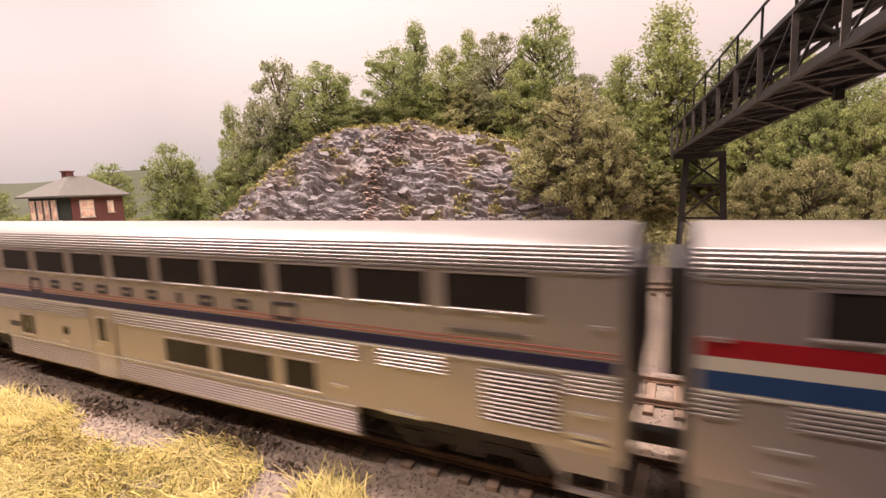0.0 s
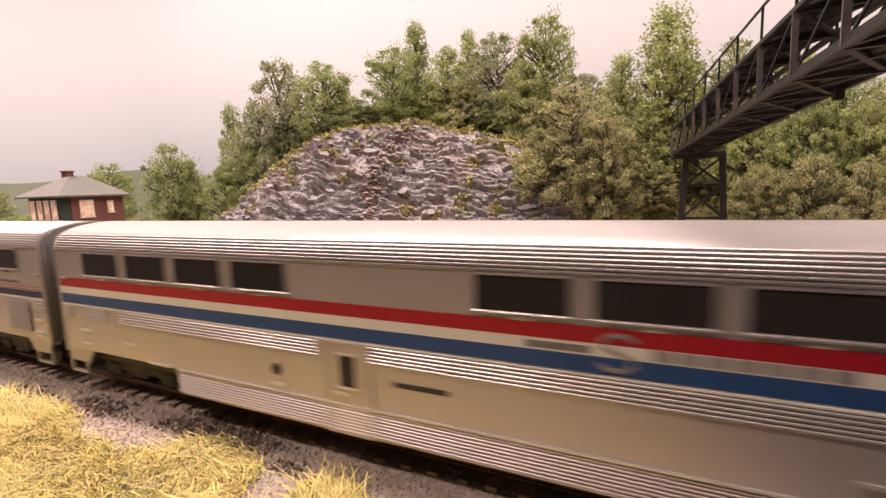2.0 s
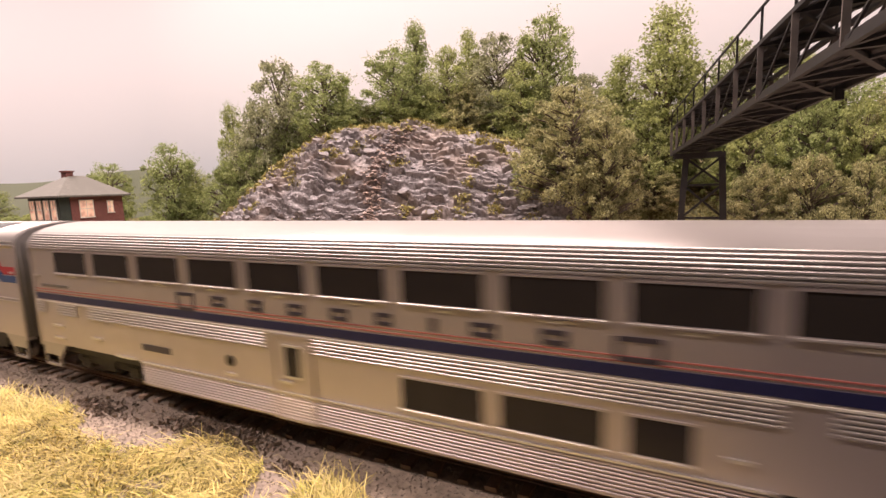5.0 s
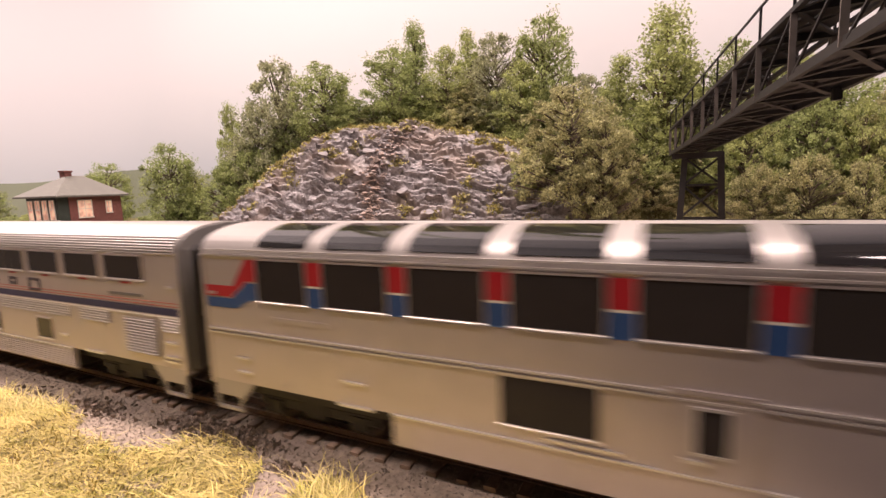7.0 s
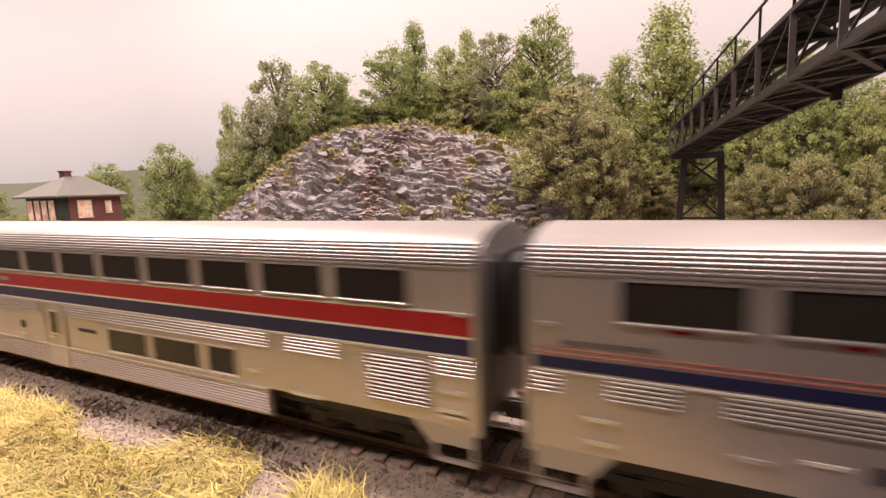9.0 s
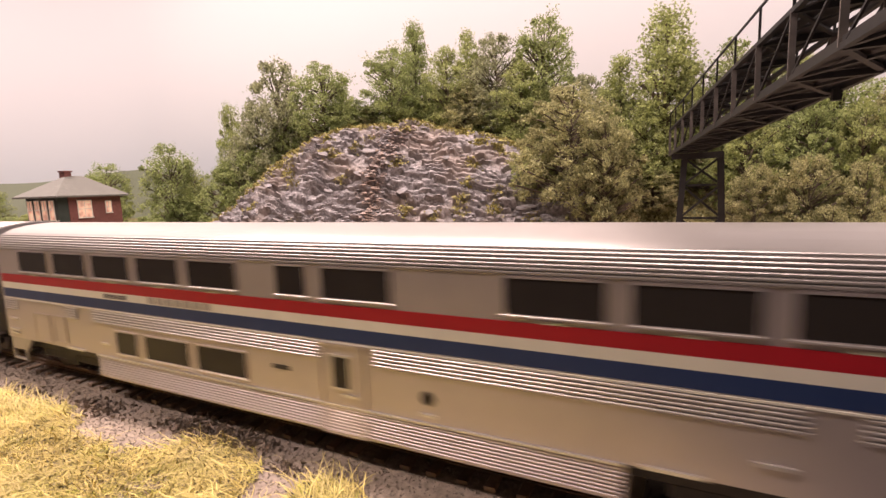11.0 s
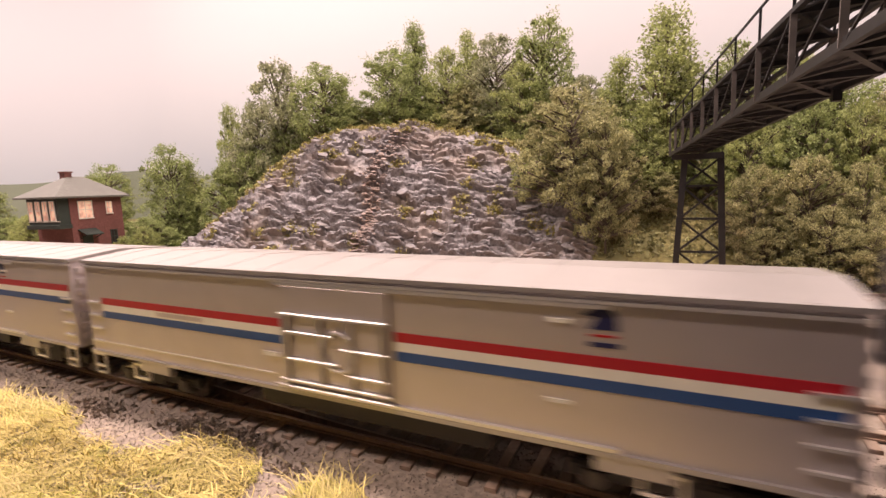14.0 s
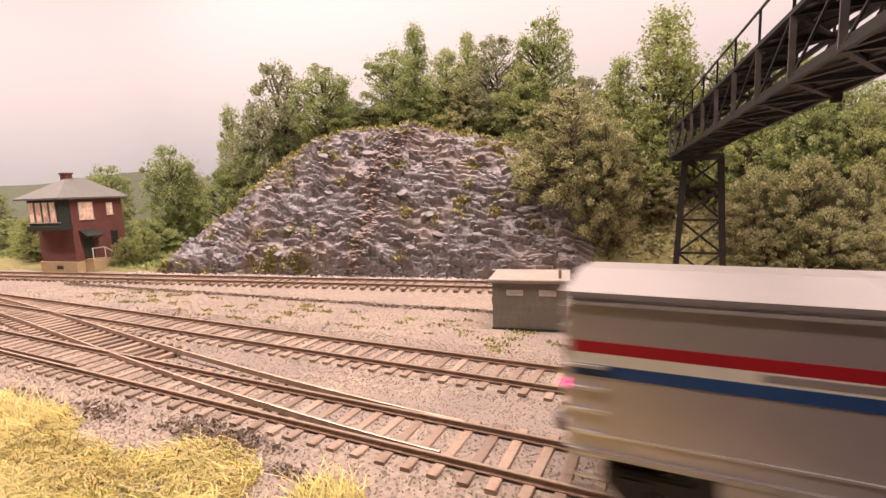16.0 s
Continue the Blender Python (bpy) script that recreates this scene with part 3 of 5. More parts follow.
def coach(name, style, slots, lower, label, red_marks=False, flip=False, smooth_skirt=False):
    car = shell(name, label)
    fittings(car, not flip)
    skirt(car, n=0 if smooth_skirt else 8)
    boarding_door(car, 10.3)
    for k in slots:
        window(car, SLOTS[k], SLOTS[k] + 1.66, 3.45, 4.07)
        stripe(car, "reflector", SLOTS[k] + 0.65, SLOTS[k] + 1.05, 3.31, 3.36, "red" if red_marks else "white", 0.02)
    for x0, x1 in lower:
        window(car, x0, x1, 1.3, 1.92)
    if flip:
        window(car, 11.72, 12.55, 3.45, 4.07)
        window(car, 9.6, 11.26, 3.45, 4.07)
    e0, e1 = 0.12, LEN - 0.12
    if style == "thin":
        stripe(car, "red_line", e0, e1, 2.87, 2.895, "rose", 0.012)
        stripe(car, "red_line", e0, e1, 2.785, 2.81, "rose", 0.012)
        stripe(car, "blue_stripe", e0, e1, 2.55, 2.74, "navy")
        stripe(car, "white_line", e0, e1, 2.475, 2.51, "white", 0.03)
        for x, w in zip((8.6, 9.85, 11.05, 12.25, 13.35, 14.45, 15.45, 16.7), (0.5, 0.46, 0.46, 0.46, 0.4, 0.16, 0.5, 0.46)):
            letter_block(car, x, w, 2.93, 3.19)
        letter_block(car, 7.42, 0.66, 2.74, 3.21)
        letter_block(car, 18.02, 0.7, 2.8, 3.21)
        if red_marks:
            letters(car, [4.75 + 0.3 * n for n in range(7)], 1.52, 1.76, 0.22, "letter", "emblem")
            letters(car, (4.15,), 1.63, 1.69, 0.5, "white", "emblem")
        else:
            letters(car, (6.0,), 1.47, 1.64, 1.2, "letter", "emblem")
        letters(car, (1.3, 22.8), 2.97, 3.05, 1.5, "endgrey", "emblem")
    elif style == "wide":
        stripe(car, "red_stripe", e0, e1, 3.04, 3.31, "red")
        stripe(car, "white_stripe", e0, e1, 2.83, 3.04, "white")
        stripe(car, "blue_stripe", e0, e1, 2.54, 2.83, "deepblue" if flip else "blue")
        stripe(car, "white_line", e0, e1, 2.475, 2.51, "white", 0.03)
        a, b = (17.7, -1) if flip else (16.2, 1)
        emblem = Geo()
        curl = [(0.26, 3.12), (0.1, 3.21), (-0.1, 3.2), (-0.24, 3.1), (-0.2, 2.99), (0.0, 2.92), (0.2, 2.84), (0.22, 2.72), (0.08, 2.63), (-0.14, 2.63), (-0.28, 2.72)]
        last = len(curl) - 1
        for k, (p, q) in enumerate(curl):
            (p0, q0), (p2, q2) = curl[max(k - 1, 0)], curl[min(k + 1, last)]
            n = math.hypot(p2 - p0, q2 - q0)
            u, v = 0.035 * (q2 - q0) / n, -0.035 * (p2 - p0) / n
            for y in (SIDE, SIDE - 0.03):
                emblem.v += [(a - HALF + b * (p - u), y, q - v), (a - HALF + b * (p + u), y, q + v)]
            if k:
                m = 4 * k
                emblem.f += [(m - 4, m - 3, m + 1, m), (m - 2, m + 2, m + 3, m - 1), (m - 4, m, m + 2, m - 2), (m - 3, m - 1, m + 3, m + 1)]
        emblem.f += [(0, 2, 3, 1), (4 * last, 4 * last + 1, 4 * last + 3, 4 * last + 2)]
        part("emblem", emblem, "roof_silver", car, "silver scroll-shaped emblem")
        for k in range(7):
            letters(car, (a + b * (0.65 + 0.36 * k),), 2.86, 3.03, 0.28, "roof_silver", "lettering")
        for k in range(4):
            letters(car, (a - b * (0.55 + 0.27 * k),), 2.87, 2.99, 0.2, "letter", "lettering")
        letters(car, (12.6,), 1.69, 1.79, 0.5 if flip else 1.2, "black", "emblem")
    else:
        stripe(car, "cream_line", e0, e1, 3.30, 3.34, "white", 0.016)
        stripe(car, "red_stripe", e0, e1, 2.90, 3.30, "red")
        stripe(car, "cream_line", e0, e1, 2.85, 2.90, "white", 0.016)
        stripe(car, "blue_stripe", e0, 16.6, 2.53, 2.85, "navy")
        stripe(car, "blue_stripe", 16.6, e1, 2.53, 2.85, "teal" if style == "old" else "navy")
        stripe(car, "cream_line", e0, e1, 2.48, 2.53, "white", 0.03)
        letters(car, (5.6, 7.6), 3.05, 3.17, 1.5, "roof_silver", "emblem")
        letters(car, (12.6,), 1.7, 1.8, 0.9, "black", "emblem")
    return car


def lounge():
    car = shell("lounge_car", "silver observation lounge car with tall side and roof windows")
    skirt(car, 5.3, 19.85, 0)
    boarding_door(car, 10.3)
    n, p0, pw, pitch = 11, 1.715, 0.5, 2.035
    for k in range(n):
        x0 = p0 + pitch * k
        x1 = min(x0 + pitch - pw, LEN - 1.87)
        x0 = max(x0, 1.87)
        window(car, x0, x1, 3.2, 4.12)
        for s in (1, -1):
            q = Geo()
            pr = [(roof_y(z), z) for z in (4.41, 4.47, 4.53, 4.585, 4.64, 4.69, 4.74, 4.78, 4.82, 4.85)]
            i = 0
            for x in (x0 - HALF, x1 - HALF):
                q.v += [(x, s * (y - 0.02), z + 0.02) for y, z in pr] + [(x, s * (y + 0.05), z - 0.05) for y, z in pr]
            m = len(pr)
            for j in range(m - 1):
                fc = (j, j + 1, 2 * m + j + 1, 2 * m + j)
                q.f.append(fc if s < 0 else fc[::-1])
            for a in (0, 2 * m):
                q.f.append(tuple(range(a, a + m)) + tuple(range(a + 2 * m - 1, a + m - 1, -1)))
            part("roof_window", q, "roofglass", car, "curved dark roof window", smooth="sides")
        if k < n - 1:
            stripe(car, "red_panel", x1 + 0.03, x1 + pw - 0.03, 3.62, 4.12, "red")
            stripe(car, "cream_line", x1 + 0.03, x1 + pw - 0.03, 3.575, 3.62, "white")
            stripe(car, "blue_panel", x1 + 0.03, x1 + pw - 0.03, 3.14, 3.575, "blue")
    for s in (1, -1):
        for end in (1, -1):
            def ex(x):
                return (x - HALF) * end
            ya, yb = sorted((s * SIDE, s * (SIDE - 0.014)))
            part("red_stripe", Geo().plate([(ex(x), z) for x, z in ((0.12, 3.22), (0.95, 3.22), (1.5, 3.62), (1.9, 3.62), (1.9, 4.12), (1.5, 4.12), (1.05, 3.48), (0.12, 3.48))], ya, yb), "red", car)
            part("blue_stripe", Geo().plate([(ex(x), z) for x, z in ((0.12, 2.95), (1.15, 2.95), (1.6, 3.18), (1.9, 3.18), (1.9, 3.575), (1.5, 3.575), (0.98, 3.18), (0.12, 3.18))], ya, yb), "blue", car)
    for z in (4.2, 4.32, 2.395, 2.305):
        stripe(car, "belt_rail", 0.1, LEN - 0.1, z, z + 0.035, "bright", 0.04)
    window(car, 7.6, 9.28, 1.4, 2.28)
    for x, z, w in ((1.2, 1.75, 0.4), (1.2, 1.4, 0.4), (4.4, 1.62, 0.6), (4.4, 1.1, 0.9), (20.8, 1.1, 0.9), (9.0, 1.24, 1.2)):
        stripe(car, "fitting", x - w / 2, x + w / 2, z - 0.025, z + 0.025, "bright", 0.05)
    letters(car, (3.0,), 2.72, 2.84, 1.5, "silver", "emblem")
    return car


def hoop(x, y, z, radius, thick, n=20, m=6):
    """Round ring in the x-z plane, one closed piece."""
    q = Geo()
    for k in range(n):
        a = math.tau * k / n
        for c in range(m):
            b = math.tau * c / m
            r = radius + thick * math.cos(b)
            q.v.append((x + r * math.cos(a), y + thick * math.sin(b), z + r * math.sin(a)))
    q.f += [(k * m + c, k * m + (c + 1) % m, (k + 1) % n * m + (c + 1) % m, (k + 1) % n * m + c) for k in range(n) for c in range(m)]
    return q


def mail_car(back=9.65, dz=0.0, tail=False):
    """Flat-roofed silver boxcar with a plug door."""
    car = empty("mail_boxcar", "silver boxcar with red white and blue stripes and sliding door", "boxcar", "cars of the train")
    h, w = 8.45, 1.5
    part("body", Geo().box(-back, h, -w, w, 1.15, 3.82), "silver", car)
    roof = part("roof", Geo().run([(-1.56, 3.82), (1.56, 3.82), (1.56, 3.9), (0, 4.03), (-1.56, 3.9)], -back - 0.05, h + 0.05), "roof_silver", car, "pale silver peaked roof")
    for k in range(14):
        x = -back + 0.65 + k * (back + h - 1.3) / 13
        part("roof_rib", Geo().run([(-1.5, 3.9), (1.5, 3.9), (1.5, 3.913), (0, 4.043), (-1.5, 3.913)], x - 0.04, x + 0.04), "roof_silver", roof)
    for s in (1, -1):
        ya, yb = sorted((s * (w), s * (w + 0.014)))
        for x0, x1 in ((-back + (0.08 if tail else 0.7), -1.8), (1.2, h - 0.2)):
            for nm, z0, z1, m in (("red_stripe", 2.80, 2.99, "red"), ("white_stripe", 2.61, 2.80, "white"), ("blue_stripe", 2.41, 2.61, "blue")):
                part(nm, Geo().box(x0, x1, ya, yb, z0 + dz, z1 + dz), m, car)
        ya, yb = sorted((s * w, s * (w + 0.07)))
        part("sill_rail", Geo().box(-back, h, ya, yb, 1.15, 1.24), "roof_silver", car)
        part("eave_rail", Geo().box(-back, h, ya, yb, 3.70, 3.75), "bright", car)
        part("lower_rail", Geo().box(-back + 0.4, -2.1, min(s * w, s * (w + 0.03)), max(s * w, s * (w + 0.03)), 1.5, 1.535), "bright", car)
        d = part("door", Geo().chamfer(-1.7, 1.1, ya, yb, 1.3, 3.62, 0.02), "silver", car)
        yc, yd = sorted((s * (w + 0.07), s * (w + 0.15)))
        for x in (-1.55, -0.6, 0.2, 0.95):
            part("lock_rod", Geo().box(x - 0.04, x + 0.04, yc, yd, 1.35, 2.95), "roof_silver", d)
        for z, x0, x1 in ((2.95, -1.7, 1.1), (2.55, -1.6, -0.3), (2.3, 0.0, 1.05), (1.95, -1.5, -0.2), (1.75, 0.1, 1.05), (1.45, -1.7, 1.1), (1.3, -1.7, 1.1)):
            part("bracket", Geo().chamfer(x0, x1, yc, yd, z, z + 0.07, 0.015), "bright", d)
        wheel = hoop(-0.16, (yc + yd) / 2, 2.27, 0.42, 0.035)
        part("hand_wheel", wheel, "bright", d)
        for x in (-2.1,):
            part("plate", Geo().box(x - 0.22, x + 0.22, ya, yb - 0.03, 1.95, 2.05), "white", car)
        part("door_track", Geo().box(-2.0, 5.4, ya, yb, 1.25, 1.32), "bright", car)
        part("door_track", Geo().box(-1.9, 5.2, ya, yb, 3.62, 3.69), "bright", car)
        ye, yf = sorted((s * w, s * (w + 0.012)))
        e = 0.85 if tail else 0.0
        part("emblem", Geo().plate([(x - e, z) for x, z in ((4.9, 3.27), (5.35, 3.27), (5.33, 3.5), (5.18, 3.68), (4.98, 3.62), (4.8, 3.5), (5.02, 3.47))], ye, yf), "navy", car, "blue bird-like emblem shape")
        part("emblem", Geo().box(4.92 - e, 5.34 - e, ye, yf, 3.15, 3.19), "red", car)
        part("emblem", Geo().box(4.9 - e, 5.38 - e, ye, yf, 2.98, 3.06), "navy", car)
        for z in (3.37, 1.97):
            part("plate", Geo().box(4.22, 4.62, min(s * w, s * (w + 0.03)), max(s * w, s * (w + 0.03)), z - 0.035, z + 0.035), "white", car)
        part("emblem", Geo().box(-6.2, -4.4, min(s * w, s * (w + 0.018)), max(s * w, s * (w + 0.018)), 2.66 + dz, 2.77 + dz), "silver", car)
        for xe in (-back, h):
            sg = -1 if xe < 0 else 1
            for k in range(6):
                z = 0.75 + k * 0.38
                x0, x1 = sorted((xe - sg * 0.08, xe - sg * 0.62))
                part("ladder_rung", Geo().box(x0, x1, ya, yb + 0.0, z, z + 0.05), "bright", car)
            x0, x1 = sorted((xe - sg * 0.08, xe - sg * 0.62))
            part("stirrup", Geo().ring(x0 + 0.05, x1 - 0.05, 0.6, 1.1, ya, yb, 0.05), "roof_silver", car)
        for xc in (6.2,) if tail else (2.25 - back, 6.2):
            for dx in (-1.25, 1.25):
                part("bearing_cap", Geo().disc(xc + dx, 0.5, min(s * 1.14, s * 1.24), max(s * 1.14, s * 1.24), 0.16), "weathered", car, "grey worn axle bearing cap")
            part("brake_rod", Geo().bar((xc - 1.0, s * 1.3, 0.78), (xc + 0.2, s * 1.3, 0.92), 0.07, n=6), "roof_silver", car)
            part("step_bracket", Geo().ring(xc - 0.45, xc + 0.1, 0.62, 0.95, min(s * 1.38, s * 1.46), max(s * 1.38, s * 1.46), 0.06), "bright", car)
        for xc in (2.85 - back, 5.6):
            part("jack_pad", Geo().chamfer(xc - 0.6, xc + 0.6, min(s * 1.35, s * 1.55), max(s * 1.35, s * 1.55), 0.85, 1.2, 0.05), "roof_silver", car)
    for s in (1, -1):
        end = h if s > 0 else back
        for k in range(7):
            x0, x1 = sorted((s * end, s * (end + 0.09)))
            part("end_rib", Geo().box(x0, x1, -1.35, 1.35, 1.4 + k * 0.34, 1.56 + k * 0.34), "silver", car)
        x0, x1 = sorted((s * (end - 0.1), s * (end + 0.5)))
        part("coupler", Geo().box(x0, x1, -0.14, 0.14, 0.75, 1.0), "black", car)
    part("underframe", Geo().box(-back + 0.3, h - 0.3, -0.5, 0.5, 0.7, 1.15).box(-3, 3, -1.1, 1.1, 0.55, 1.0), "black", car)
    for x in (2.25 - back, 6.2):
        truck(car, x + HALF)
    if tail:
        for s in (1, -1):
            part("marker_lamp", Geo().box(-back - 0.07, -back, s * 1.36 - 0.055, s * 1.36 + 0.055, 2.22, 2.34), "marker", car, "glowing red tail marker")
    return car


ALL = range(11)
LOW = ((13.7, 15.4), (15.75, 17.5), (17.9, 18.8))
train = []
train.append((coach("sleeping_car", "wide", (0, 1, 2, 3, 6, 7, 8, 9, 10), (), "silver double-deck sleeping car with red white and blue bands"), -PITCH / 2))
train.append((coach("coach_car", "thin", ALL, LOW + ((6.2, 6.95),), "silver double-deck coach with thin red and navy lines"), PITCH * 0.5))
train.append((coach("sleeping_car", "wide", (0, 1, 2, 3, 6, 7, 8, 9, 10), (), "silver double-deck sleeping car with red white and blue bands"), PITCH * 1.5))
train.append((coach("coach_car", "thin", ALL, LOW, "silver double-deck coach with red reflectors and navy line", True, smooth_skirt=True), PITCH * 2.5))
train.append((coach("coach_car", "thin", ALL, LOW, "silver double-deck coach with thin red and navy lines"), PITCH * 3.5))
train.append((lounge(), PITCH * 4.5))
train.append((coach("coach_car", "thin", ALL, ((13.75, 15.45), (17.9, 18.75)), "silver double-deck dormitory coach with few lower windows", True), PITCH * 5.5))
train.append((coach("coach_car", "band", ALL, LOW, "silver double-deck coach with broad red and navy bands"), PITCH * 6.5))
train.append((coach("coach_car", "wide", (0, 1, 2, 6, 7, 8, 9, 10), LOW, "silver double-deck coach with red white and blue bands", False, True), PITCH * 7.5))
train.append((coach("coach_car", "old", ALL, LOW, "silver double-deck coach with red, navy and teal bands"), PITCH * 8.5))
train.append((mail_car(9.35, -0.16), PITCH * 9 + 9.2))
train.append((mail_car(8.9, 0.1, True), PITCH * 9 + 18.8 + 9.0))


# ---- signal tower ----
def tower():
    t = empty("signal_tower", "two-storey red brick signal tower with hipped grey roof", "signal tower", "", -44.95, 12.68, -0.36, 9)
    # the corner nearest the tracks is the origin; the bay faces -y, the door side faces +x
    w, d = 4.05, 4.6
    part("foundation", Geo().chamfer(-w - 0.1, 0.1, -0.1, d + 0.1, -0.2, 1.0, 0.03), "foundation", t, "cream painted foundation")
    part("wall", Geo().box(-w, 0, 0, d, 1.0, 6.25), "brick", t)
    e = 0.5
    r = Geo()
    z0, z1 = 6.2, 8.05
    x0, x1, y0, y1 = -w - e, e, -e - 0.75, d + e
    r.v += [(x0, y0, z0), (x1, y0, z0), (x1, y1, z0), (x0, y1, z0), (x0, y0, z0 + 0.14), (x1, y0, z0 + 0.14), (x1, y1, z0 + 0.14), (x0, y1, z0 + 0.14), (-w / 2, 1.5, z1), (-w / 2, d - 1.7, z1)]
    r.f += [(3, 2, 1, 0), (0, 1, 5, 4), (1, 2, 6, 5), (2, 3, 7, 6), (3, 0, 4, 7), (4, 5, 8), (5, 6, 9, 8), (6, 7, 9), (7, 4, 8, 9)]
    rf = part("roof", r, "slateroof", t, "grey-green hipped shingle roof")
    part("chimney", Geo().box(-w / 2 - 0.5, -w / 2 + 0.1, 1.3, 1.9, 7.2, 8.35), "brick", rf, "small red brick chimney")
    part("chimney_cap", Geo().box(-w / 2 - 0.57, -w / 2 + 0.17, 1.23, 1.97, 8.35, 8.47), "brick", rf)
    part("bay", Geo().box(-w + 0.45, -0.05, -0.85, 0, 4.0, 6.2), "greenwood", t, "dark green timber bay")
    part("bay_sill", Geo().chamfer(-w + 0.3, 0.08, -1.0, 0.02, 3.72, 4.06, 0.04), "greenwood", t)
    part("bay_band", Geo().box(-w + 0.42, -0.02, -0.89, -0.85, 4.3, 4.36), "whitewood", t)
    for k in range(4):
        x = -w + 0.62 + k * 0.82
        wn = part("window", Geo().ring(x, x + 0.52, 4.42, 5.95, -0.91, -0.85, 0.05), "whitewood", t)
        part("pane", Geo().box(x, x + 0.52, -0.88, -0.85, 4.42, 5.95), "lit", wn, "lit window pane")
        part("glazing_bar", Geo().box(x, x + 0.52, -0.915, -0.88, 5.2, 5.26), "whitewood", wn)
        part("glazing_bar", Geo().box(x + 0.235, x + 0.285, -0.912, -0.88, 5.2, 5.95), "whitewood", wn)
    for y, ww, z0, z1, m in ((0.72, 1.1, 4.5, 5.88, "lit"), (3.15, 0.45, 4.8, 5.75, "lit"), (3.3, 0.52, 2.15, 3.25, "glass")):
        fm = "whitewood" if m == "lit" else "greenwood"
        q = Geo().box(0, 0.05, y - 0.06, y, z0, z1)
        wn = part("window", q, fm, t)
        part("jamb", Geo().box(0, 0.05, y + ww, y + ww + 0.06, z0, z1), fm, wn)
        part("lintel", Geo().box(0, 0.06, y - 0.06, y + ww + 0.06, z1, z1 + 0.07), fm, wn)
        part("sill", Geo().box(0, 0.1, y - 0.1, y + ww + 0.1, z0 - 0.08, z0), fm, wn)
        part("pane", Geo().box(0, 0.025, y, y + ww, z0, z1), m, wn, "lit window pane" if m == "lit" else "dark window pane")
        part("glazing_bar", Geo().box(0.025, 0.05, y, y + ww, (z0 + z1) / 2 - 0.03, (z0 + z1) / 2 + 0.03), fm, wn)
        part("glazing_bar", Geo().box(0.025, 0.048, y + ww / 2 - 0.025, y + ww / 2 + 0.025, z0, z1), fm, wn)
    part("door", Geo().box(0, 0.05, 0.75, 1.6, 1.2, 3.0), "greenwood", t, "dark green door")
    aw = Geo()
    aw.v += [(0, 0.45, 3.5), (0, 1.95, 3.5), (0.95, 1.95, 3.05), (0.95, 0.45, 3.05), (0, 0.45, 3.58), (0, 1.95, 3.58), (0.95, 1.95, 3.13), (0.95, 0.45, 3.13)]
    aw.f += [(0, 1, 2, 3), (7, 6, 5, 4), (0, 3, 7, 4), (3, 2, 6, 7), (2, 1, 5, 6), (1, 0, 4, 5)]
    part("awning", aw, "greenwood", t, "green sloping door awning")
    for y in (0.55, 1.85):
        part("bracket", Geo().bar((0.02, y, 2.75), (0.85, y, 3.08), 0.06), "greenwood", t)
    part("landing", Geo().box(0.1, 1.1, 0.6, 1.7, 0, 1.15), "foundation", t)
    for k in range(6):
        part("tread", Geo().box(0.15, 1.05, 1.7 + k * 0.28, 1.98 + k * 0.28, 0.0, 0.97 - k * 0.18), "foundation", t)
    part("handrail", Geo().bar((1.08, 0.6, 2.05), (1.08, 1.7, 2.05), 0.06), "whitewood", t)
    part("handrail", Geo().bar((1.08, 1.7, 2.05), (1.08, 3.35, 0.95), 0.06), "whitewood", t)
    for y, a, b in ((0.65, 1.15, 2.05), (1.7, 1.15, 2.05), (2.5, 0.45, 1.5), (3.3, 0.05, 0.98)):
        part("baluster", Geo().bar((1.08, y, a), (1.08, y, b), 0.06), "whitewood", t)
    part("basement_window", Geo().box(-2.2, -1.5, -0.13, -0.1, 0.35, 0.65), "black", t)
    part("basement_window", Geo().box(0.1, 0.13, 3.6, 4.3, 0.35, 0.7), "black", t)
    return t


tower()


def shed():
    s = empty("relay_shed", "grey concrete relay shed with flat roof beside the track", "shed", "", -6.9, 9.25, -0.36, 11)
    part("wall", Geo().chamfer(0, 3.0, 0, 2.2, 0.05, 2.0, 0.03), "concrete", s)
    part("base", Geo().box(-0.04, 3.04, -0.05, 2.24, -0.1, 0.08), "greenwood", s)
    part("roof", Geo().chamfer(-0.14, 3.14, -0.16, 2.36, 2.0, 2.16, 0.03), "slabroof", s, "flat pale concrete roof")
    for x in (0.62, 1.95):
        v = part("vent", Geo().ring(x, x + 0.62, 1.5, 1.68, -0.03, 0.0, 0.03), "whitewood", s)
        q = Geo()
        for k in range(3):
            q.box(x, x + 0.62, -0.03, 0, 1.51 + 0.06 * k, 1.545 + 0.06 * k)
        part("louvre", q, "whitewood", v)
    part("vent_pipe", Geo().bar((2.75, 0.3, 2.1), (2.75, 0.3, 2.5), 0.12, n=8), "concrete", s)
    part("cable_box", Geo().box(-0.1, 0, 0.4, 0.8, 1.0, 1.3), "concrete", s)


shed()


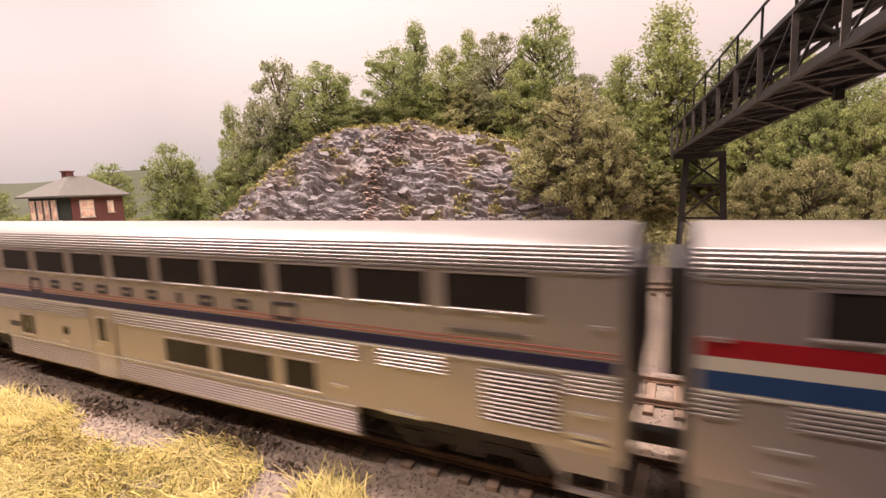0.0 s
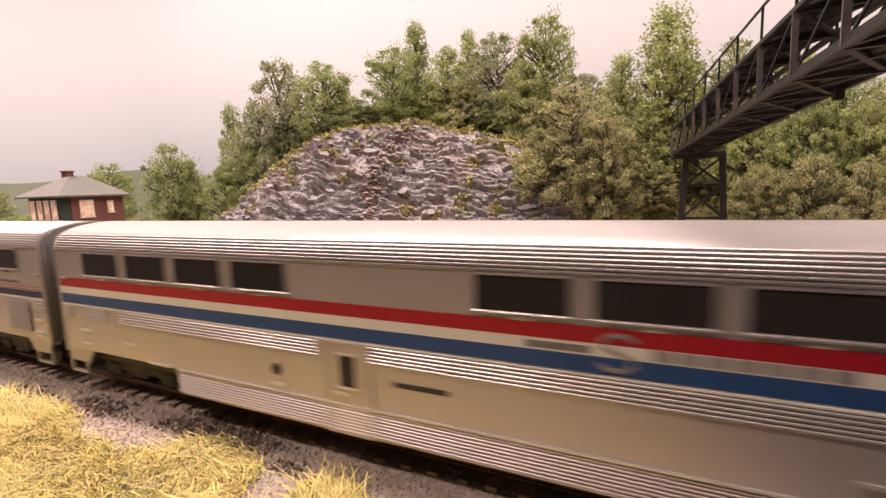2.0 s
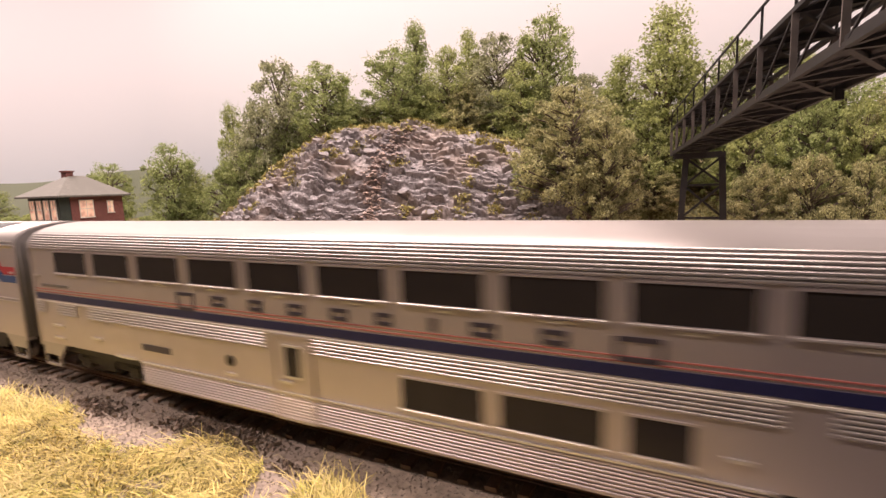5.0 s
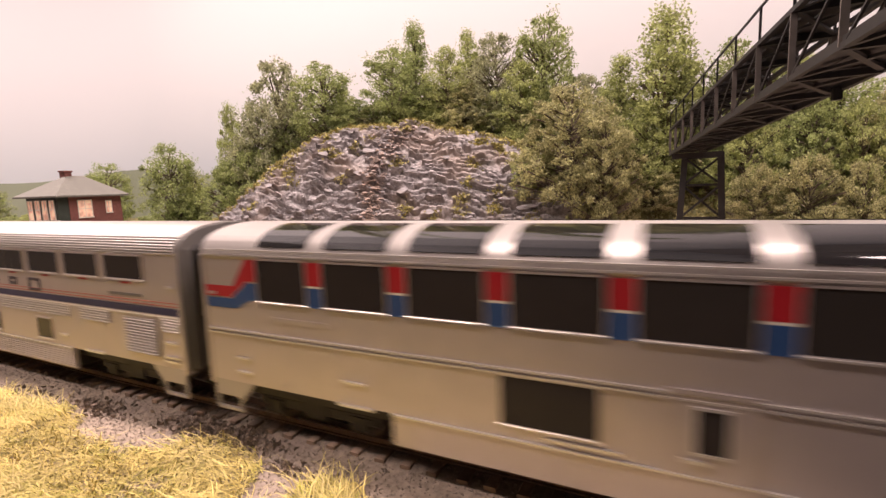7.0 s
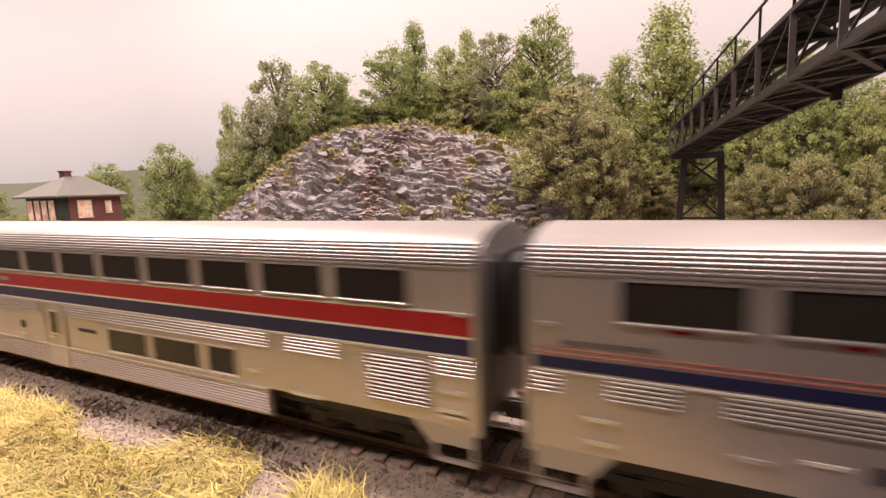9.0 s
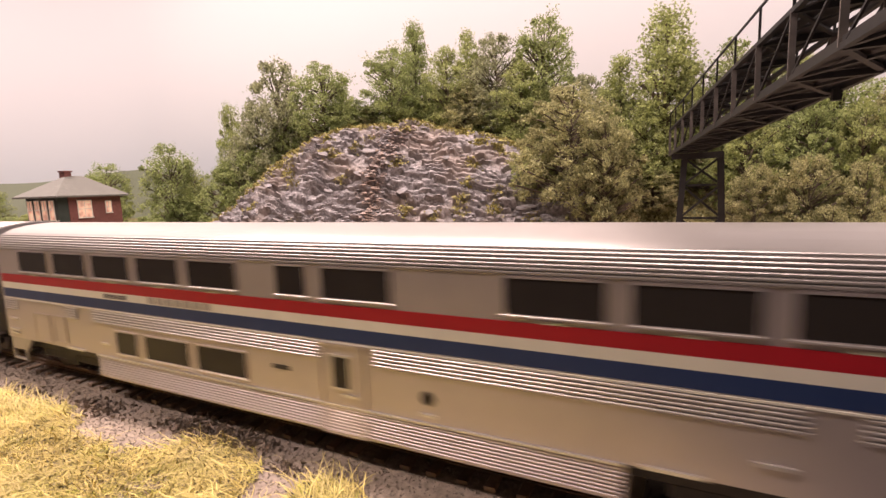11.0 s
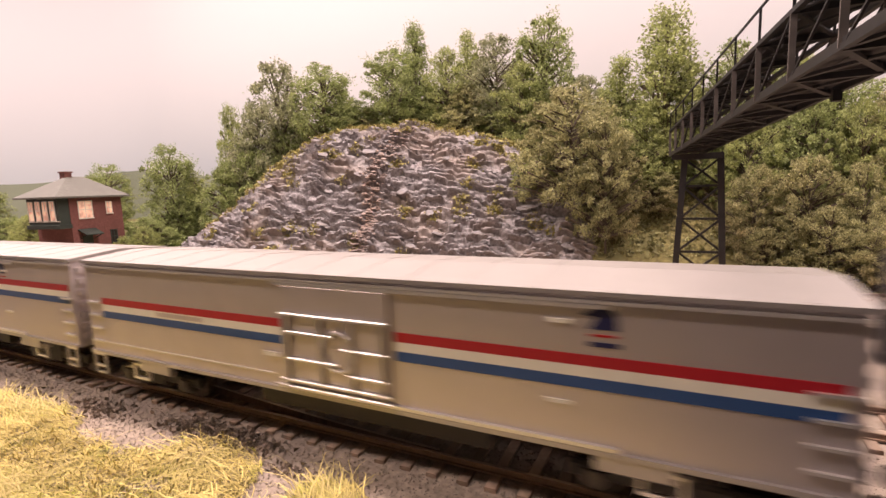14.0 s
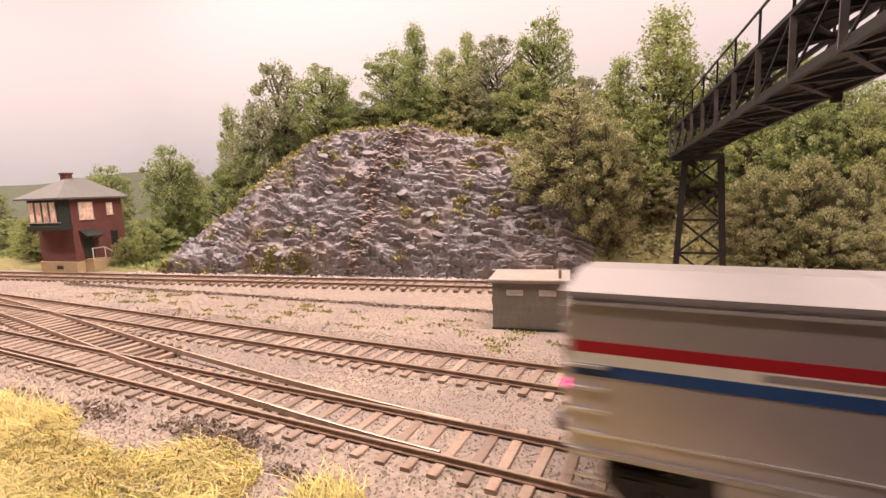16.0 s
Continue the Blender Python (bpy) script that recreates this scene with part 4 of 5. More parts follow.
# ---- lattice bridge over the tracks ----
def signal_bridge():
    g = empty("signal_bridge", "black lattice steel signal bridge with catwalk railing", "signal bridge")
    def at(y, off, up):
        """Point of the span: slightly skewed to the tracks and rising gently."""
        return (-0.375 + off - 0.1455 * (y - 19.3), y, 6.855 + up - 0.0408 * (y - 19.3))
    WID, UP, RAIL, zb = 1.45, 1.33, 2.19, 6.84
    ya, yb = 19.9, -7.3
    ysn = [18.05 - 2.15 * k for k in range(12)]
    for off in (0, WID):
        part("bottom_chord", Geo().bar(at(ya, off, 0), at(yb, off, 0), 0.1, 0.1), "steel", g)
        part("chord_plate", Geo().bar(at(ya, off, 0.12), at(yb, off, 0.1), 0.03, 0.1), "steel", g)
        part("top_chord", Geo().bar(at(ya, off, UP), at(yb, off, UP), 0.12, 0.1), "steel", g)
        part("handrail", Geo().bar(at(ya, off, RAIL), at(yb, off, RAIL), 0.05), "steel", g)
        for k, y in enumerate([ya - 0.05] + ysn):
            part("upright", Geo().bar(at(y, off, 0), at(y, off, UP), 0.06, 0.12), "weathered", g, "grey weathered upright")
            part("rail_post", Geo().bar(at(y, off, UP), at(y, off, RAIL), 0.055), "steel", g)
            if k > 1:
                part("diagonal", Geo().bar(at(y, off, UP), at(ysn[k - 2], off, 0), 0.045), "steel", g)
    for k, y in enumerate(ysn):
        for up in (0, UP):
            part("cross_beam", Geo().bar(at(y, 0, up), at(y, WID, up), 0.13), "steel", g)
        if k:
            y2 = ysn[k - 1]
            part("brace", Geo().bar(at(y, 0, 0), at(y2, WID, 0), 0.12, 0.06), "steel", g)
            part("brace", Geo().bar(at(y, WID, 0), at(y2, 0, 0), 0.12, 0.06), "steel", g)
            part("brace", Geo().bar(at(y, 0, UP), at(y2, WID, UP), 0.1, 0.05), "steel", g)
            part("brace", Geo().bar(at(y, WID, UP), at(y2, 0, UP), 0.1, 0.05), "steel", g)
    # walkway boards on the top chords and cable trough below
    for o0, o1, up in ((0.1, 0.36, UP + 0.09), (0.4, 0.66, UP + 0.09), (0.06, 0.52, 0.1), (0.54, 1.0, 0.1), (1.02, 1.36, 0.1), (0.7, 1.3, UP + 0.09)):
        q = Geo()
        q.v += [at(ya, o0, up), at(ya, o1, up), at(yb, o1, up), at(yb, o0, up)]
        q.v += [(x, y, z + 0.06) for x, y, z in q.v]
        q.f += [(0, 1, 2, 3), (7, 6, 5, 4), (0, 3, 7, 4), (1, 0, 4, 5), (2, 1, 5, 6), (3, 2, 6, 7)]
        part("plank", q, "steel", g)
    for y in (4.6,):
        p = at(y, WID - 0.05, 0)
        part("hanger", Geo().box(p[0] - 0.12, p[0] + 0.05, y - 0.1, y + 0.1, p[2] - 0.25, p[2]), "steel", g)
    # tower
    yt = 19.0
    legs = []
    for xb, xt in ((-0.12, 0.28), (2.2, 1.88)):
        for dy in (0.0,):
            part("leg", Geo().bar((xb, yt + dy, -0.4), (xt, yt + dy, zb), 0.22, 0.3), "steel", g)
            legs.append((xb, xt))
    lev = [0.0, 1.75, 3.5, 5.2, 6.6]
    def lx(i, z):
        a, b = legs[i]
        return a + (b - a) * (z + 0.4) / (zb + 0.4)
    for k, z in enumerate(lev):
        part("strut", Geo().bar((lx(0, z), yt, z), (lx(1, z), yt, z), 0.12), "steel", g)
        if k:
            zz = lev[k - 1]
            part("diagonal", Geo().bar((lx(0, zz), yt - 0.06, zz), (lx(1, z), yt - 0.06, z), 0.11), "steel", g)
            part("diagonal", Geo().bar((lx(1, zz), yt + 0.06, zz), (lx(0, z), yt + 0.06, z), 0.11), "steel", g)
    part("cap_beam", Geo().box(-0.35, 2.0, yt - 0.25, yt + 0.25, zb - 0.26, zb + 0.02), "steel", g)
    for x in (-0.12, 2.2):
        part("footing", Geo().chamfer(x - 0.35, x + 0.35, yt - 0.35, yt + 0.35, -0.9, 0.0, 0.05), "foundation", g)
    # support on the aisle side
    for off in (0.1, 1.35):
        p = at(-7.1, off, 0)
        part("leg", Geo().bar((p[0], p[1], -0.75), p, 0.22), "steel", g)


signal_bridge()


# ---- trees ----
def crown_mesh(name, seed, shape, leaves, size, material, gaps=0.5):
    """Unit-high crown of small leaves round many twigs. shape: radius at heights 0..1."""
    r = np.random.default_rng(seed)
    hs = np.linspace(0, 1, len(shape))
    nclump, small = (150, 0.66) if max(shape) > 0.5 else (95, 0.8)
    cz = r.uniform(0.04, 0.98, nclump * 3)
    rad = np.interp(cz, hs, shape)
    keep = r.uniform(0, 1, cz.size) < (rad / max(shape)) ** 1.2 + 0.12
    cz, rad = cz[keep][:nclump * 2], rad[keep][:nclump * 2]
    an = r.uniform(0, 2 * np.pi, cz.size)
    rr = rad * np.sqrt(r.uniform(0.05, 1, cz.size)) * r.uniform(0.75, 1.15, cz.size)
    C = np.stack([rr * np.cos(an), rr * np.sin(an), cz], -1)
    cs = small * r.uniform(0.04, 0.115, len(C))
    per = leaves // len(C)
    P = np.repeat(C, per, 0)
    S = np.repeat(cs, per)[:, None]
    d = r.normal(size=P.shape)
    d /= np.linalg.norm(d, axis=1, keepdims=True)
    stray = np.where(r.uniform(0, 1, (len(P), 1)) < 0.28, 1.35, 0.95)
    P = P + d * S * stray * r.uniform(0.25, 1.0, (len(P), 1)) ** 0.6 * np.array([1.15, 1.15, 0.75])
    n = len(P)
    u = r.normal(size=(n, 3))
    u[:, 2] *= 0.6
    u /= np.linalg.norm(u, axis=1, keepdims=True)
    w = np.cross(u, r.normal(size=(n, 3)))
    w /= np.linalg.norm(w, axis=1, keepdims=True)
    sz = size * r.uniform(0.55, 1.35, (n, 1))
    V = np.stack([P - u * sz, P + w * sz * 0.6, P + u * sz, P - w * sz * 0.6], 1).reshape(-1, 3)
    F = np.arange(4 * n).reshape(-1, 4)
    return mesh_of(name, V.tolist(), F.tolist(), M[material]), C


def trunk_mesh(name, C, seed):
    r = np.random.default_rng(seed)
    q = Geo()
    pts = [(0, 0, -0.12), (0.006, 0.004, 0.25), (-0.008, 0.006, 0.55), (0.004, -0.004, 0.88)]
    for a, b, w in zip(pts, pts[1:], (0.032, 0.024, 0.014)):
        q.bar(a, b, w, n=6)
    for c in C[::3]:
        z = max(0.02, c[2] - r.uniform(0.08, 0.22))
        q.bar((0, 0, z), tuple(c), 0.008, n=3)
    return mesh_of(name, q.v, q.f, M["bark"])


OVAL = (0.16, 0.3, 0.37, 0.38, 0.34, 0.26, 0.10)
TALL = (0.12, 0.2, 0.22, 0.20, 0.16, 0.11, 0.05)
ROUND = (0.42, 0.56, 0.6, 0.58, 0.5, 0.36, 0.14)
KINDS = []
for nm, sd, shp, lv, sz, mt in (
        ("oval", 1, OVAL, 11000, 0.0125, "leaf_mid"), ("oval", 2, OVAL, 11000, 0.0125, "leaf_dark"), ("tall", 3, TALL, 9000, 0.011, "leaf_light"),
        ("tall", 4, TALL, 9000, 0.011, "leaf_mid"), ("round", 5, ROUND, 19000, 0.0135, "leaf_olive"), ("round", 6, ROUND, 17000, 0.0145, "leaf_mid"), ("oval", 8, OVAL, 11000, 0.0125, "leaf_light"), ("round", 9, ROUND, 17000, 0.0145, "leaf_light")):
    cm, C = crown_mesh("crown", sd, shp, int(lv * 1.6), sz * 0.88, mt)
    KINDS.append((cm, trunk_mesh("trunk", C, sd)))


def plant(kind, x, y, h, spread=1.0, z=0.0, label="", cat="tree"):
    base = float(soil_z(np.array(x), np.array(y))) + z
    t = empty("tree" if cat == "tree" else "bush", label or "leafy green broadleaf model tree on the hillside", cat, "trees on the hill", x, y, base - 0.02, float(RNG.uniform(0, 360)))
    t.scale = (h * spread * 0.93, h * spread * 0.93, h * 0.975)
    part("trunk", KINDS[kind][1], None, t)
    part("crown", KINDS[kind][0], None, t)
    return t


for kind, x, y, h, sp in (
        (0, -77.6, 34, 11.0, 0.92), (0, -48.2, 24, 10.9, 0.78), (5, -46.5, 19.5, 3.5, 1.43), (6, -47.2, 26, 8.2, 0.74),
        (5, -40.6, 25, 8.1, 0.7), (6, -44.3, 29, 15.2, 0.37), (1, -37.1, 29, 15.0, 0.76), (0, -30.4, 28, 8.6, 1.1),
        (5, -35.5, 30, 8.2, 0.84), (0, -27.5, 29, 4.0, 1.56), (0, -24.0, 30, 8.2, 1.08), (3, -22.6, 32, 10.5, 0.8),
        (6, -18.5, 30, 7.3, 0.93), (2, -17.6, 33, 10.1, 0.75), (1, -14.2, 31, 9.1, 0.9), (0, -9.8, 30, 11.3, 0.72),
        (6, -11.4, 29, 7.0, 1.01), (1, -6.4, 29, 6.6, 0.93), (4, -6.2, 22.5, 8.6, 0.86), (4, -3.9, 21, 8.4, 0.49),
        (2, -3.8, 27, 8.5, 0.94), (2, -0.9, 26, 12.0, 0.94), (6, -1.9, 25, 6.2, 1.0), (0, 3.1, 27, 9.0, 0.71),
        (5, 5.7, 28, 7.0, 0.67), (0, 8.5, 27, 7.0, 1.11), (7, 3.6, 24.5, 6.4, 0.68), (5, 6.9, 25, 6.8, 0.66),
        (7, 8.8, 24, 7.7, 0.48), (4, 3.8, 22.5, 5.1, 0.66), (4, 6.2, 22, 6.9, 0.64), (4, 8.5, 22, 6.9, 0.51),
        (4, 4.2, 21, 3.6, 0.77), (4, 6.9, 20.5, 4.5, 0.73), (4, 8.5, 20, 3.9, 0.74), (4, -1.4, 24, 2.8, 1.18),
        (5, -72.9, 20, 3.8, 1.84), (4, -26.4, 30, 3.2, 1.26), (4, -16.4, 30, 4.5, 1.08), (4, 10.5, 25, 7.5, 0.66),
        (1, -38.3, 27, 11.4, 0.72), (5, -20.8, 31, 4.3, 1.19), (5, -38.8, 26, 8.7, 0.65), (5, -36.1, 28, 7.3, 0.71),
        (5, -31.1, 30, 5.1, 0.93), (6, -30.4, 31, 6.4, 0.81), (5, -24.4, 31, 4.3, 1.15), (5, -19.0, 32, 4.7, 1.01),
        (5, -14.2, 31, 4.5, 1.08), (5, -10.1, 30, 5.8, 0.84), (5, -4.6, 28, 4.4, 0.93), (7, -2.9, 25.5, 4.1, 0.85),
        (6, 0.4, 28, 7.3, 0.61), (5, 1.4, 26, 5.3, 0.61), (5, -47.2, 24, 5.2, 0.86), (5, -46.0, 20.5, 2.6, 1.81),
        (5, -85.2, 22, 2.9, 2.64), (0, -106.9, 30, 8.5, 1.34), (6, 7.3, 29, 7.0, 0.79), (7, -8.8, 23.5, 3.4, 1.05)):
    if kind in (4, 5, 7):
        lift = 1.0 if kind == 4 and -7 < x < -3 else 0.0
        plant(kind, x, y, h - lift, sp * h / (h - lift), lift, label="olive green dense leafy bush on the slope" if kind == 4 else "dense green leafy shrub on the slope", cat="bush")
    else:
        plant(kind, x, y, h, sp, label="slender light green tree on the hill" if kind in (2, 3) else "")


for x, y, h, sp in ((-55.5, 14.6, 4.4, 0.75), (-58.5, 15.5, 4.0, 0.8), (-62, 17, 4.2, 0.9), (-54, 17.5, 3.4, 0.8), (-43.2, 15.6, 2.4, 0.8), (-41.5, 16.5, 3.2, 0.7)):
    plant(7, x, y, h, sp, label="light green leafy shrub beside the signal tower", cat="bush")


# ---- rock pieces, moss, rubble ----
def stone_mesh(name, seed, flat, material):
    r = np.random.default_rng(seed)
    bm = bmesh.new()
    bmesh.ops.create_icosphere(bm, subdivisions=1, radius=0.5)
    for v in bm.verts:
        v.co *= float(r.uniform(0.7, 1.15))
        v.co.z *= flat
        v.co *= K
    me = bpy.data.meshes.new(name)
    bm.to_mesh(me)
    bm.free()
    me.materials.append(M[material])
    return me


SLABS = [stone_mesh("slab", 60 + k, 0.16 + 0.05 * k, "slab") for k in range(5)]
for k in range(130):
    a, b = float(RNG.uniform(0.5, 34)), float(RNG.uniform(0.2, 8.6))
    p = [float(c[0]) for c in rock_surface(np.array([a]), np.array([b]))]
    o = new("slab", SLABS[k % 5])
    o.parent = outcrop
    s = float(RNG.uniform(0.3, 0.95))
    o.matrix_basis = Matrix.Translation(Vector(p) * K) @ pose(0, 0, 0, float(RNG.uniform(5, 40)), float(RNG.uniform(-4, 22)), float(RNG.uniform(-25, 25))) @ Matrix.Diagonal((s * 1.2, s * 0.85, s * 0.8, 1))


def scatter_stones(name, label, cat, pts, sizes, material, seed, flat=0.75):
    """Many angular stones in one mesh."""
    r = np.random.default_rng(seed)
    base = np.array([(1, 0, 0), (-0.8, 0.2, 0), (0.1, 1, 0.1), (0, -0.9, 0), (0.1, 0.1, 1), (0, 0, -0.8)])
    tri = np.array([(0, 2, 4), (2, 1, 4), (1, 3, 4), (3, 0, 4), (2, 0, 5), (1, 2, 5), (3, 1, 5), (0, 3, 5)])
    n = len(pts)
    an = r.uniform(0, 6.283, n)
    c, s = np.cos(an), np.sin(an)
    B = base[None] * r.uniform(0.6, 1.3, (n, 6, 3)) * sizes[:, None, None] * np.array([1, 1, flat])
    X = B[..., 0] * c[:, None] - B[..., 1] * s[:, None]
    Y = B[..., 0] * s[:, None] + B[..., 1] * c[:, None]
    V = np.stack([X, Y, B[..., 2]], -1) + pts[:, None, :]
    F = (tri[None] + 6 * np.arange(n)[:, None, None]).reshape(-1, 3)
    o = part(name, mesh_of(name, V.reshape(-1, 3).tolist(), F.tolist(), M[material]))
    return tagged(o, label, cat, kind="stuff")


n = 2600
a, b = RNG.uniform(0.2, 34.5, n), 8.9 * RNG.uniform(0.02, 1, n) ** 1.2
fit_in = RNG.uniform(0, 1, n) < 0.35 + fractal(a * 0.6, b * 0.9, 91)
P = np.stack(rock_surface(a, b), -1)[fit_in]
scatter_stones("rock_shards", "thin angular slate shards over the rock face", "slate shards", P, RNG.uniform(0.06, 0.24, len(P)), "slab", 25, 0.35)
n = 900
b = 7.5 * RNG.uniform(0.02, 1, n) ** 1.6
a = 18.3 + 0.22 * b + 0.35 * np.sin(b * 1.1) + RNG.normal(0, 0.22, n) * (1 + 0.35 * b)
scatter_stones("rusty_rubble", "rust brown broken stones in the gully of the rock face", "rubble", np.stack(rock_surface(a, b), -1), RNG.uniform(0.07, 0.26, n), "rust", 26, 0.5)
n = 1500
a, b = RNG.uniform(-1, 31, n), RNG.normal(-0.35, 0.3, n)
x, y = FOOT[0] + a * AX - b * AY, FOOT[1] + a * AY + b * AX
scatter_stones("rubble", "pale broken rubble along the rock foot", "rubble", np.stack([x, y, ground_z(x, y) + 0.06], -1), RNG.uniform(0.06, 0.24, n), "rubble", 5)
n = 26000
x = np.concatenate([RNG.uniform(-45, 4, n), RNG.uniform(-26, -1, n)])
y = np.concatenate([RNG.uniform(-3.2, 12, n), RNG.uniform(-3.5, 7, n)])
z = ground_z(x, y)
ok = (np.abs(np.abs(y) - 0.75) > 0.12)
scatter_stones("ballast", "loose pinkish grey ballast stones round the tracks", "ballast", np.stack([x, y, z + 0.01], -1)[ok], RNG.uniform(0.012, 0.042, 2 * n)[ok], "stone", 6)


def leafy(name, label, cat, P, size, material, seed, up=0.5):
    r = np.random.default_rng(seed)
    n = len(P)
    u = r.normal(size=(n, 3)) + np.array([0, 0, up])
    u /= np.linalg.norm(u, axis=1, keepdims=True)
    w = np.cross(u, r.normal(size=(n, 3)))
    w /= np.linalg.norm(w, axis=1, keepdims=True)
    sz = size * r.uniform(0.5, 1.4, (n, 1))
    V = np.stack([P - u * sz * 0.3, P + w * sz * 0.5, P + u * sz, P - w * sz * 0.5], 1).reshape(-1, 3)
    o = part(name, mesh_of(name, V.tolist(), np.arange(4 * n).reshape(-1, 4).tolist(), M[material]))
    return tagged(o, label, cat, kind="stuff")


# moss patches on the rock and along its crest
P = []
for k in range(46):
    a, b = RNG.uniform(1, 33), RNG.uniform(0.6, 8)
    m = int(RNG.integers(80, 260))
    P.append(np.stack(rock_surface(a + RNG.normal(0, 0.28, m), np.clip(b + RNG.normal(0, 0.16, m), 0.1, 9.6)), -1) + RNG.normal(0, 0.04, (m, 3)))
for k in range(150):
    a = RNG.uniform(0.5, 34)
    m = 70
    P.append(np.stack(rock_surface(a + RNG.normal(0, 0.4, m), np.clip(8.6 + RNG.normal(0, 0.35, m), 0.1, 9.8)), -1) + RNG.normal(0, 0.06, (m, 3)))
for k in range(110):
    a, b = RNG.uniform(0.5, 11), RNG.uniform(5.5, 9.4)
    m = 60
    P.append(np.stack(rock_surface(a + RNG.normal(0, 0.35, m), np.clip(b + RNG.normal(0, 0.3, m), 0.1, 9.8)), -1) + RNG.normal(0, 0.05, (m, 3)))
for k in range(34):
    a, b = RNG.uniform(-0.5, 15), RNG.uniform(0.05, 0.5)
    m = 60
    P.append(np.stack(rock_surface(a + RNG.normal(0, 0.3, m), np.clip(b + RNG.normal(0, 0.12, m), 0.0, 9.8)), -1) + RNG.normal(0, 0.05, (m, 3)))
leafy("moss", "yellow green moss tufts on the rock ledges", "moss", np.concatenate(P), 0.16, "moss", 12)
# low scrub over the hillside soil
n = 26000
x, y = RNG.uniform(-14, 26, n), RNG.uniform(17, 29, n)
a, b = ab(x, y)
ok = (b > 1.0) & ~((a < 34) & (b < 9))
leafy("undergrowth", "low olive undergrowth and leaf litter on the slope", "undergrowth", np.stack([x, y, soil_z(x, y) + 0.05], -1)[ok], 0.2, "leaf_olive", 13)
n = 20000
x, y = RNG.uniform(-100, -36, n), RNG.uniform(14.5, 34, n)
ok = ~((x > -50.5) & (x < -44.5) & (y < 18.5))
x, y = x[ok], y[ok]
leafy("undergrowth", "low green undergrowth behind the signal tower", "undergrowth", np.stack([x, y, soil_z(x, y) + 0.1], -1), 0.28, "leaf_mid", 14)
# weeds between the tracks
P = []
for k in range(90):
    x0, y0 = RNG.uniform(-34, -3), RNG.uniform(6.6, 10.2)
    m = int(RNG.integers(12, 50))
    x, y = x0 + RNG.normal(0, 0.22, m), y0 + RNG.normal(0, 0.12, m)
    P.append(np.stack([x, y, ground_z(x, y) + 0.02], -1))
leafy("weeds", "small olive weeds on the dirt between tracks", "weeds", np.concatenate(P), 0.08, "moss", 15, 1.5)


# straw grass in the foreground
GRASS_X = (-32, -19.5, -17.6, -15.8, -14.6, -13.8, -12.6, -11.1, -10.6, -10.0, -8.8, -7.9, -7.6, -7.2)
GRASS_Y = (-3.1, -2.38, -2.3, -2.11, -2.3, -2.85, -2.8, -2.65, -2.1, -1.7, -1.7, -2.3, -3.1, -4.6)


